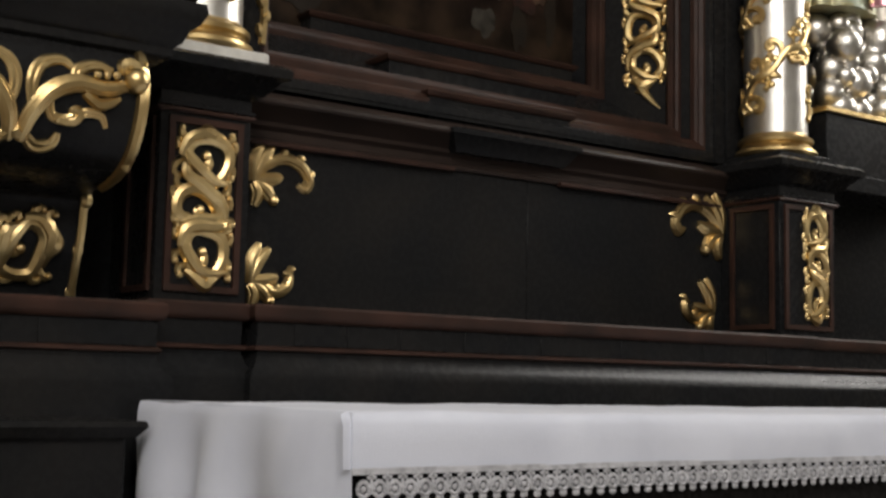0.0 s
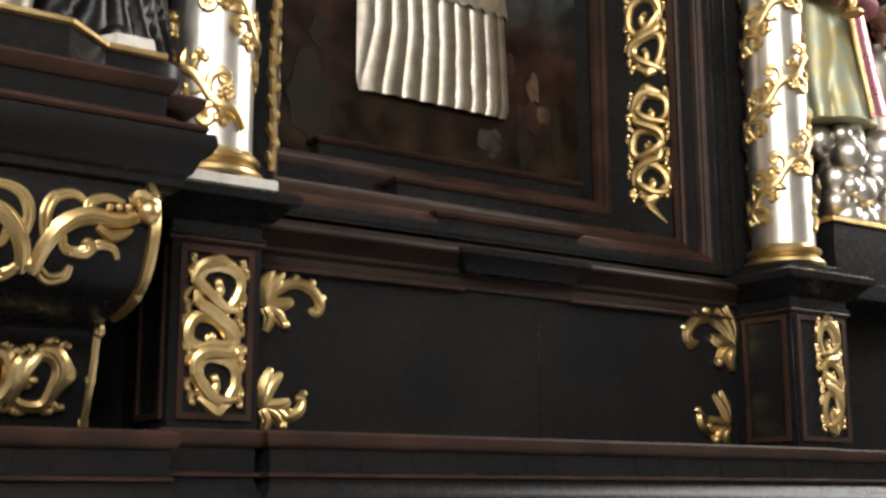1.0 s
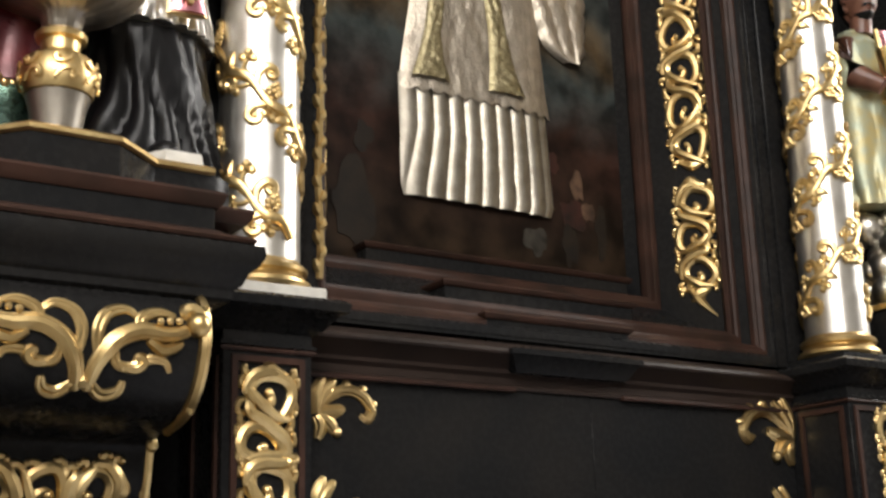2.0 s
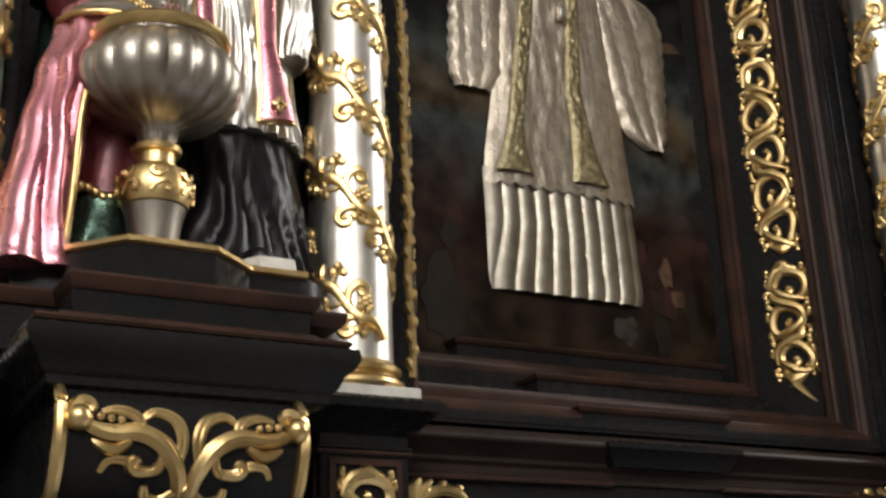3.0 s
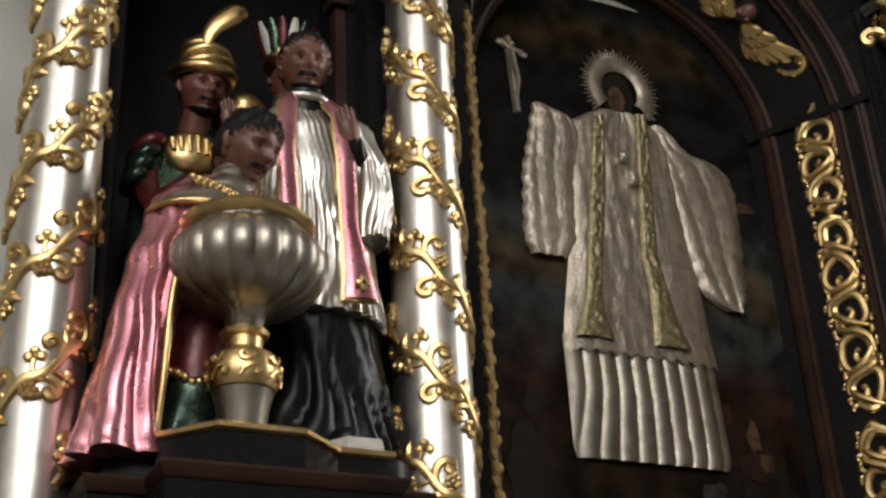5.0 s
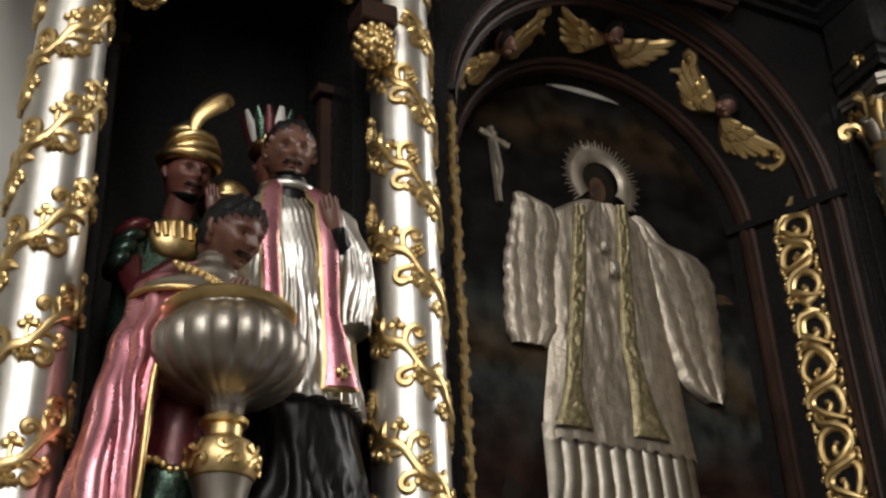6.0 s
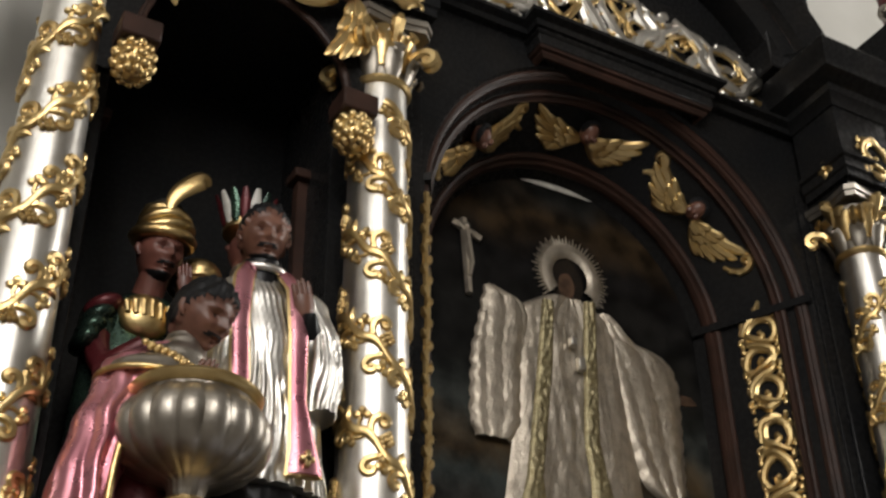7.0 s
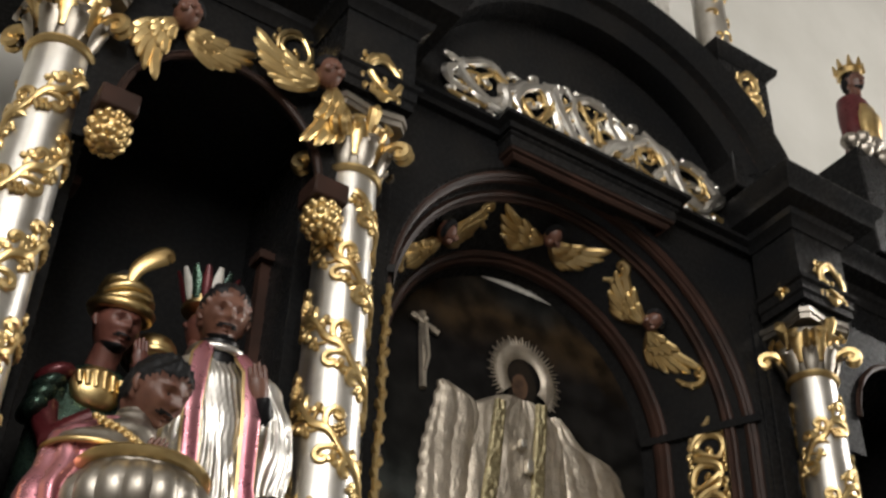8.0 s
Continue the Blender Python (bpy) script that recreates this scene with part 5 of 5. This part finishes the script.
body(g, [(3.84, 1.57, 4.0, 0.066, 0.10), (4.0, 1.578, 4.0, 0.078, 0.11), (4.15, 1.572, 4.02, 0.082, 0.11), (4.32, 1.535, 4.06, 0.085, 0.11), (4.44, 1.47, 4.10, 0.085, 0.09), (4.49, 1.41, 4.12, 0.05, 0.06)], 80, 18, 0.18, 1, 0, 0.1)
for pts, w in (([(1.27, 4.02, 4.46), (1.225, 3.955, 4.36), (1.21, 3.925, 4.15), (1.225, 3.905, 3.85), (1.23, 3.90, 3.6)], [0.026, 0.036, 0.034, 0.034, 0.04]), ([(1.41, 4.02, 4.46), (1.45, 3.955, 4.36), (1.455, 3.93, 4.15), (1.455, 3.905, 3.85), (1.475, 3.885, 3.66), (1.483, 3.88, 3.545)], [0.026, 0.040, 0.034, 0.030, 0.050, 0.068])):
    nn = [Vector((0, -1, 0))] * len(pts)
    g.tube([Vector(p) + Vector((0, 0.004, 0)) for p in pts], [x + 0.008 for x in w], 8, nn, 0.25, 3)
    g.tube([Vector(p) + Vector((0, -0.008, 0.006 if i == len(pts) - 1 else 0)) for i, p in enumerate(pts)], w, 8, nn, 0.25, 2)
g.box(1.452, 1.508, 3.838, 3.858, 3.592, 3.612, 0.002, 3).box(1.470, 1.490, 3.838, 3.858, 3.572, 3.634, 0.002, 3)
head(g, (1.335, 4.07, 4.640), 0.120, -8, 4, 5, 5, 0.5, 20)
g.tube([(1.34, 4.11, 4.43), (1.34, 4.09, 4.49), (1.337, 4.08, 4.525)], [0.105, 0.088, 0.080], 18, k=0)
g.tube([Vector((1.34 + 0.105 * math.cos(a), 4.10 + 0.10 * math.sin(a), 4.472 + 0.01 * math.sin(a))) for a in [2 * math.pi * i / 20 for i in range(21)]], 0.018, 8, k=1)
palm(g, (1.485, 3.93, 4.23), (1.435, 3.91, 4.39), 0.036, 4)
g.tube([(1.53, 3.97, 4.17), (1.505, 3.94, 4.19), (1.487, 3.93, 4.245)], [0.04, 0.042, 0.034], 10, k=0)
solid("statue", g, [CASSOCK, SURPLICE, PINK, GOLD, SKIN, HAIR], "carved priest statue in silvered surplice and pink stole", "statue", sharp=60)

# kneeling figure in a pink cloak
g = Geo()
body(g, [(2.865, 0.64, 3.85, 0.135, 0.17), (2.90, 0.64, 3.85, 0.125, 0.165), (3.0, 0.65, 3.85, 0.11, 0.155), (3.34, 0.70, 3.86, 0.10, 0.15), (3.55, 0.755, 3.88, 0.115, 0.15), (3.72, 0.845, 3.89, 0.155, 0.14), (3.82, 0.88, 3.90, 0.16, 0.125), (3.92, 0.95, 3.90, 0.10, 0.09)], 140, 7, 0.34, 0, 0.5, 1.6, 1.4)
g.tube(smooth([(0.738, 3.735, 2.90), (0.748, 3.715, 3.05), (0.755, 3.71, 3.2), (0.767, 3.715, 3.4), (0.805, 3.735, 3.6), (0.865, 3.76, 3.735), (0.96, 3.79, 3.80)], 5), 0.013, 8, k=1)
body(g, [(2.93, 0.90, 4.0, 0.16, 0.14), (3.16, 0.91, 3.98, 0.15, 0.14), (3.2, 0.92, 3.98, 0.13, 0.12)], 48, 14, 0.16, 2)
for j in range(12):
    g.ball((0.78 + 0.024 * j, 3.845 + 0.004 * (j % 3), 3.17 + 0.015 * math.sin(j * 1.1)), 0.02, 6, 4, 1)
body(g, [(3.17, 0.92, 3.97, 0.15, 0.13), (3.5, 0.95, 3.95, 0.14, 0.12), (3.74, 1.0, 3.92, 0.15, 0.11)], 48, 9, 0.12, 3)
body(g, [(3.755, 0.905, 3.87, 0.20, 0.155), (3.80, 0.92, 3.87, 0.185, 0.145), (3.86, 0.955, 3.87, 0.135, 0.12), (3.93, 0.99, 3.87, 0.085, 0.085), (3.97, 1.0, 3.87, 0.075, 0.075)], 64, 6, 0.04, 4)
g.tube([Vector((0.905 + 0.203 * math.cos(a), 3.87 + 0.158 * math.sin(a), 3.757)) for a in [2 * math.pi * i / 36 for i in range(37)]], 0.012, 7, k=1)
for j in range(13):
    g.ball((0.83 + 0.022 * j, 3.775 - 0.045 * math.sin(j / 12 * math.pi), 3.875 - 0.011 * j), (0.017, 0.012, 0.014), 7, 5, 1)
    g.ball((0.845 + 0.021 * j, 3.768 - 0.045 * math.sin(j / 12 * math.pi), 3.855 - 0.011 * j), (0.013, 0.010, 0.012), 7, 5, 1)
head(g, (1.035, 3.83, 4.055), 0.126, 30, 5, 6, 6, 0.0, 30, False)
palm(g, (1.01, 3.76, 3.71), (1.055, 3.715, 3.84), 0.030, 5)
palm(g, (1.03, 3.79, 3.71), (1.075, 3.735, 3.84), 0.030, 5)
solid("statue", g, [PINK, GOLD, GREEN, RED, DULL, SKIN, HAIR], "carved kneeling statue in a pink glazed cloak with gilded hem", "statue", sharp=60)

# turbaned man behind, and a companion with helmet, and one with a feather crown
g = Geo()
body(g, [(2.93, 0.95, 4.45, 0.2, 0.16), (3.6, 0.95, 4.46, 0.2, 0.16), (4.1, 0.96, 4.46, 0.21, 0.15), (4.32, 0.97, 4.47, 0.22, 0.13), (4.43, 0.99, 4.47, 0.12, 0.1)], 48, 8, 0.06, 0)
for e, x in ((-1, 0.80), (1, 1.15)):
    g.ball((x, 4.42, 4.26), (0.085, 0.09, 0.13), 12, 8, 0)
    g.tube([(x, 4.40, 4.18), (x + 0.02, 4.32, 4.02), (1.0 + 0.05 * e, 4.24, 4.12)], [0.07, 0.065, 0.05], 9, k=2)
for j in range(7):
    g.tube([(0.87 + 0.034 * j, 4.30, 4.36 - 0.01 * abs(j - 3)), (0.875 + 0.033 * j, 4.285, 4.28)], [0.02, 0.012], 6, k=1)
head(g, (1.0, 4.40, 4.645), 0.118, 10, 3, 4, 4, 1.0, 18)
for j in range(5):
    g.tube([Vector((1.005 + (0.118 - 0.010 * j) * math.cos(a), 4.40 + (0.122 - 0.010 * j) * math.sin(a), 4.725 + 0.027 * j + 0.028 * math.sin(a + j * 1.3))) for a in [2 * math.pi * i / 28 for i in range(29)]], 0.027 - 0.001 * j, 8, k=1)
g.ball((1.005, 4.40, 4.83), (0.085, 0.085, 0.10), 18, 10, 5)
g.tube(smooth([(0.985, 4.29, 4.80), (1.005, 4.275, 4.88), (1.06, 4.265, 4.945), (1.11, 4.262, 4.985), (1.145, 4.265, 4.97)], 4), smooth([0.016, 0.036, 0.048, 0.046, 0.012], 4), 10, [Vector((0.3, 1, 0))] * 17, 0.35, 1)
# armour: plates on the shoulder, gilded breast and a dagged collar
for q in range(4):
    g.ball((0.80 - 0.018 * q, 4.385, 4.33 - 0.055 * q), (0.085 - 0.006 * q, 0.095, 0.045), 14, 8, (2, 0, 0, 0)[q], Matrix.Rotation(radians(-28 - 8 * q), 3, "Y"))
g.ball((0.955, 4.33, 4.30), (0.11, 0.05, 0.10), 16, 10, 1)
palm(g, (1.075, 4.22, 4.38), (1.055, 4.20, 4.515), 0.026, 3)
g.tube([(1.15, 4.34, 4.18), (1.14, 4.24, 4.26), (1.078, 4.22, 4.385)], [0.06, 0.055, 0.034], 10, k=1)
solid("statue", g, [GREEN, GOLD, RED, DARKSKIN, HAIR, DULL], "carved turbaned statue in green glazed armour with gilded collar", "statue", sharp=60)
g = Geo()
body(g, [(2.93, 1.22, 4.6, 0.15, 0.13), (4.2, 1.22, 4.6, 0.16, 0.13), (4.42, 1.22, 4.6, 0.09, 0.08)], 32, 7, 0.06, 0)
head(g, (1.22, 4.55, 4.58), 0.095, 0, 1, 2, None, 1.0)
g.ball((1.22, 4.56, 4.68), (0.11, 0.115, 0.09), 16, 8, 3)
g.tube([Vector((1.22 + 0.118 * math.cos(a), 4.56 + 0.125 * math.sin(a), 4.645)) for a in [2 * math.pi * i / 18 for i in range(19)]], 0.014, 6, k=3)
solid("statue", g, [RED, DARKSKIN, HAIR, GOLD], "carved dark statue in a gilded helmet, standing in the niche", "statue", sharp=60)
g = Geo()
body(g, [(2.93, 1.47, 4.6, 0.15, 0.12), (4.42, 1.47, 4.6, 0.15, 0.12), (4.66, 1.42, 4.57, 0.08, 0.08)], 32, 7, 0.06, 0)
head(g, (1.40, 4.5, 4.84), 0.09, 0, 1, 2, None, 1.0)
g.lathe([(0.085, 4.92), (0.1, 4.92), (0.1, 4.96), (0.085, 4.96)], 1.39, 4.48, 20, k=3)
for j in range(9):
    a = math.pi + math.pi * j / 8
    p = Vector((1.39 + 0.098 * math.cos(a), 4.48 + 0.098 * math.sin(a), 4.94))
    g.tube([p, p + Vector((0.02 * math.cos(a), 0.02 * math.sin(a), 0.08)), p + Vector((0.05 * math.cos(a), 0.04 * math.sin(a), 0.15))], [0.014, 0.025, 0.012], 6, [Vector((math.cos(a), math.sin(a), 0))] * 3, 0.5, (4, 5, 6)[j % 3])
solid("statue", g, [CASSOCK, DARKSKIN, HAIR, GOLD, RED, WHITE, GREEN], "carved statue with a crown of red, white and green feathers", "statue", sharp=60)

# ---- right bay: saint on silver clouds ----
VEST = mat("painted_vestment", (0.36, 0.40, 0.30), 0.4, 0.3, other=(0.50, 0.40, 0.16), scale=9, bump=0.2)
base_r = thing("statue_pedestal", (5.68, 4.2, 2.58), "black wooden statue pedestal with a gilded rim under the saint", "pedestal")
part("die", Geo().box(5.16, 6.2, 3.98, 4.6, 2.55, 2.885, 0.004), BLACK, base_r)
part("gilded_rim", Geo().box(5.14, 6.22, 3.96, 4.6, 2.885, 2.912, 0.004), GOLD, base_r)
g = Geo()
random.seed(5)
for i in range(60):
    t = random.uniform(0, 1)
    g.ball((5.60 + random.uniform(-0.20, 0.22), 4.22 + random.uniform(-0.13, 0.13), 2.97 + 0.52 * t), random.uniform(0.055, 0.10), 14, 9, 0)
body(g, [(3.50, 5.56, 4.23, 0.25, 0.17), (3.8, 5.54, 4.24, 0.235, 0.16), (4.1, 5.52, 4.25, 0.20, 0.15), (4.42, 5.52, 4.26, 0.20, 0.14), (4.54, 5.52, 4.27, 0.09, 0.08)], 90, 9, 0.14, 1)
g.tube(smooth([(5.55, 4.10, 4.5), (5.59, 4.075, 4.1), (5.63, 4.055, 3.8), (5.68, 4.04, 3.53)], 4), smooth([0.045, 0.055, 0.06, 0.07], 4), 10, [Vector((0, -1, 0))] * 13, 0.4, 2)
g.tube(smooth([(5.50, 4.10, 4.5), (5.52, 4.07, 4.1), (5.56, 4.05, 3.8), (5.60, 4.03, 3.53)], 4), 0.014, 7, k=3)
g.tube([(5.68, 4.22, 4.4), (5.70, 4.1, 4.16), (5.50, 4.03, 4.18)], [0.08, 0.075, 0.05], 12, k=2)
g.tube([(5.36, 4.22, 4.42), (5.33, 4.12, 4.2), (5.40, 4.02, 4.12)], [0.075, 0.07, 0.045], 12, k=4)
g.lathe([(0.06, 4.02), (0.055, 4.04), (0.018, 4.06), (0.034, 4.12), (0.018, 4.16), (0.05, 4.19), (0.066, 4.31), (0.055, 4.31)], 5.41, 3.97, 24, k=3)
head(g, (5.52, 4.2, 4.70), 0.115, -20, 4, 5, 5)
solid("statue", g, [SILVER, VEST, PINK, GOLD, SKIN, HAIR], "carved saint statue in a patterned vestment on silvered clouds", "statue", sharp=60)
g = Geo()
body(g, [(2.82, 6.2, 4.35, 0.2, 0.15), (3.4, 6.18, 4.35, 0.18, 0.14), (3.95, 6.16, 4.36, 0.19, 0.13), (4.1, 6.15, 4.36, 0.09, 0.08)], 48, 10, 0.12, 0)
head(g, (6.14, 4.3, 4.25), 0.1, -25, 1, 2)
palm(g, (6.05, 4.16, 3.72), (6.02, 4.12, 3.86), 0.035, 1)
g.tube([(6.25, 4.2, 3.9), (6.15, 4.12, 3.66), (6.05, 4.16, 3.72)], [0.07, 0.06, 0.04], 9, k=3)
solid("statue", g, [DULL, SKIN, HAIR, RED], "carved praying statue in silver and red beside the saint", "statue", sharp=60)

# ---- upper tier ----
up = thing("upper_tier", (CX, 4.4, 7.4), "black upper tier of the altar with silvered column and gilded mounts", "altar")
part("wall", Geo().box(2.1, 4.32, 4.45, 4.8, 7.4, 9.8), BLACK, up)
part("silver_strip", Geo().box(4.20, 4.34, 4.30, 4.44, 7.6, 9.8, 0.01), WHITE, up, "pale silvered pilaster strip")
part("pedestal", Geo().box(4.42, 4.86, 4.0, 4.5, 6.84, 7.95, 0.01), BLACK, up)
part("pedestal_cap", Geo().sweep([(4.42, 4.5), (4.42, 4.0), (4.86, 4.0), (4.86, 4.5)], [(-0.2, 7.95), (0.0, 7.95), (0.05, 8.0), (0.06, 8.05), (-0.2, 8.06)]), BLACK, up)
g = Geo(); openwork(g, flat_front(4.66, 3.995, 7.68), 0.22, 0.40, 2, 1, 0.018); part("mount", g, GOLD, up, "gilded scroll mount")
part("column_base", Geo().lathe([(0.05, 8.06), (0.16, 8.06), (0.165, 8.09), (0.14, 8.11), (0.145, 8.14), (0.12, 8.16), (0.05, 8.16)], 4.64, 4.22, 30), GOLD, up)
part("column_shaft", Geo().lathe([(0.118, 8.14), (0.11, 9.8)], 4.64, 4.22, 30), SILVER, up)
g = Geo()
fn = on_column(4.64, 4.22, 0, lambda z: 0.118)
for i in range(14):
    curl(g, fn, -0.12 + 0.06 * (i % 4), 8.2 + 0.1 * i, 0.6, 0.06, 1 if i % 2 else -1, 0.011, 3)
part("vine", g, GOLD, up)
part("side_scroll", Geo().lathe([(0.03, 7.55), (0.1, 7.58), (0.08, 7.75), (0.03, 7.8)], 3.95, 4.4, 18), GOLD, up)

# crowned half-length figure on the far entablature
g = Geo()
body(g, [(7.25, 5.98, 4.15, 0.30, 0.2), (7.5, 5.98, 4.15, 0.22, 0.17), (7.95, 5.98, 4.15, 0.24, 0.17), (8.25, 5.98, 4.16, 0.22, 0.15), (8.36, 5.98, 4.16, 0.1, 0.1)], 40, 9, 0.10, 0)
body(g, [(7.5, 5.95, 4.06, 0.12, 0.14), (7.9, 5.98, 4.02, 0.15, 0.12), (8.12, 6.0, 4.06, 0.14, 0.1)], 30, 9, 0.2, 1)
head(g, (5.99, 4.1, 8.56), 0.13, 5, 2, 3, 3)
g.lathe([(0.12, 8.66), (0.135, 8.66), (0.15, 8.76), (0.135, 8.76)], 5.99, 4.12, 24, k=1)
for j in range(8):
    a = 2 * math.pi * j / 8
    g.tube([(5.99 + 0.14 * math.cos(a), 4.12 + 0.14 * math.sin(a), 8.74), (5.99 + 0.165 * math.cos(a), 4.12 + 0.165 * math.sin(a), 8.88)], [0.04, 0.012], 6, k=1)
g.v = [(5.99 + (x - 5.99) * 0.66, 4.15 + (y - 4.15) * 0.66, 8.90 + (z - 8.90) * 0.66) for x, y, z in g.v]
solid("statue", g, [RED, GOLD, SKIN, HAIR], "carved crowned statue in red and gold above the cornice", "statue", sharp=60)
cl = thing("cloud_base", (5.8, 4.0, 6.84), "silvered cloud and dark plinth under the crowned statue", "pedestal")
part("plinth", Geo().box(5.62, 6.6, 3.95, 4.6, 6.83, 7.74, 0.01), BLACK, cl)
g = Geo()
for i in range(26):
    g.ball((5.62 + 0.035 * i, 3.98 + 0.05 * math.sin(i * 2.0), 7.80 + 0.05 * math.sin(i * 1.3)), 0.065, 9, 6)
part("cloud", g, DULL, cl, "silvered cloud")

# ---- altar table and cloth ----
TX0, TX1, TYF, TYB, TZ = 1.50, 5.30, 2.42, 3.60, 1.44
tab = thing("altar_table", (CX, 3.0, 0.34), "black wooden altar table below the retable", "altar table")
part("block", Geo().box(TX0 + 0.03, TX1 - 0.03, TYF + 0.03, TYB + 0.15, 0.34, 1.39, 0.01), BLACK, tab)
part("tabletop", Geo().box(TX0 + 0.008, TX1 - 0.008, TYF + 0.008, TYB, 1.39, 1.432, 0.006), BLACK, tab)
low = thing("gilded_scroll_mount", (0.95, 3.3, 0.9), "black side base with a gilded scroll beside the altar table", "base")
part("base", Geo().box(0.5, 1.40, 3.45, 4.2, 0.34, 1.36, 0.01), BLACK, low)
part("base_cap", Geo().sweep([(0.5, 4.2), (0.5, 3.45), (1.40, 3.45), (1.40, 4.2)], [(-0.2, 1.34), (0.02, 1.34), (0.045, 1.37), (0.04, 1.385), (-0.2, 1.395)]), BLACK, low)
g = Geo(); curl(g, flat_front(1.0, 3.445, 1.12), 0.0, 0.0, 0.6, 0.13, -1, 0.022, 4); part("scroll", g, GOLD, low, "gilded scroll")


def cloth():
    q = Geo()
    # across the table: from the back over the front edge and down
    ys = [(TYB, TZ), (3.2, TZ + 0.001), (2.8, TZ), (TYF + 0.03, TZ), (TYF + 0.006, TZ - 0.006), (TYF - 0.006, TZ - 0.03), (TYF - 0.012, TZ - 0.07), (TYF - 0.014, TZ - 0.125)]
    rows = []
    n = 120
    for i in range(n + 1):
        x = TX0 + (TX1 - TX0) * i / n
        row = []
        for j, (y, z) in enumerate(ys):
            d = 0.006 * noise.noise(Vector((x * 3.1, z * 5, j * 0.4))) + 0.004 * noise.noise(Vector((x * 9, j, 2)))
            row.append((x - (0.03 if i == 0 and j > 3 else 0), y - (d * 1.5 if j > 4 else 0), z + (d * 0.7 if j < 5 else 0)))
        rows.append(row)
    q.rings(rows, closed=False, caps=False)
    # the end hangs down long
    rows = []
    for j in range(41):
        y = TYB + (TYF - TYB) * j / 40
        row = []
        for i, dz in enumerate((0, 0.006, 0.03, 0.1, 0.2, 0.35, 0.5, 0.7, 0.9)):
            w = 0.030 * min(1, dz * 5) * math.sin(y * 15 + 0.7 * math.sin(y * 6)) + 0.012 * noise.noise(Vector((y * 5, dz * 4, 7)))
            row.append((TX0 - (0, 0.006, 0.012, 0.016, 0.018, 0.02, 0.022, 0.024, 0.026)[i] - w - 0.01 * min(1, dz * 4), y - (0.014 * min(1, dz * 30) if j == 40 else 0), TZ - dz + 0.004 * noise.noise(Vector((y * 4, 0, 1)))))
        rows.append(row)
    q.rings(rows, closed=False, caps=False)
    return q


clo = thing("tablecloth", (CX, 3.0, 1.435), "white linen altar cloth with a lace edge, draped over the table", "tablecloth")
part("linen", cloth(), LINEN, clo, sharp=80)
g = Geo()
P = 0.041
zt = TZ - 0.125
yl = TYF - 0.016
g.box(TX0 - 0.01, TX1, yl - 0.001, yl + 0.002, zt - 0.012, zt + 0.003, 0.0005)
for i in range(int((TX1 - TX0) / P)):
    x = TX0 + P * (i + 0.5)
    g.tube([(x + 0.0145 * math.cos(a), yl, zt - 0.043 + 0.0165 * math.sin(a)) for a in [2 * math.pi * j / 10 for j in range(11)]], 0.0055, 5)
    g.ball((x, yl, zt - 0.043), (0.008, 0.003, 0.008), 6, 4)
    g.box(x + P / 2 - 0.004, x + P / 2 + 0.004, yl - 0.002, yl + 0.002, zt - 0.055, zt - 0.008, 0.001)
    g.box(x + P / 2 - 0.012, x + P / 2 + 0.012, yl - 0.002, yl + 0.002, zt - 0.022, zt - 0.014, 0.001)
    g.ball((x, yl, zt - 0.068), (0.013, 0.003, 0.008), 7, 4)
part("lace_edge", g, LACE, clo, "white lace edging")
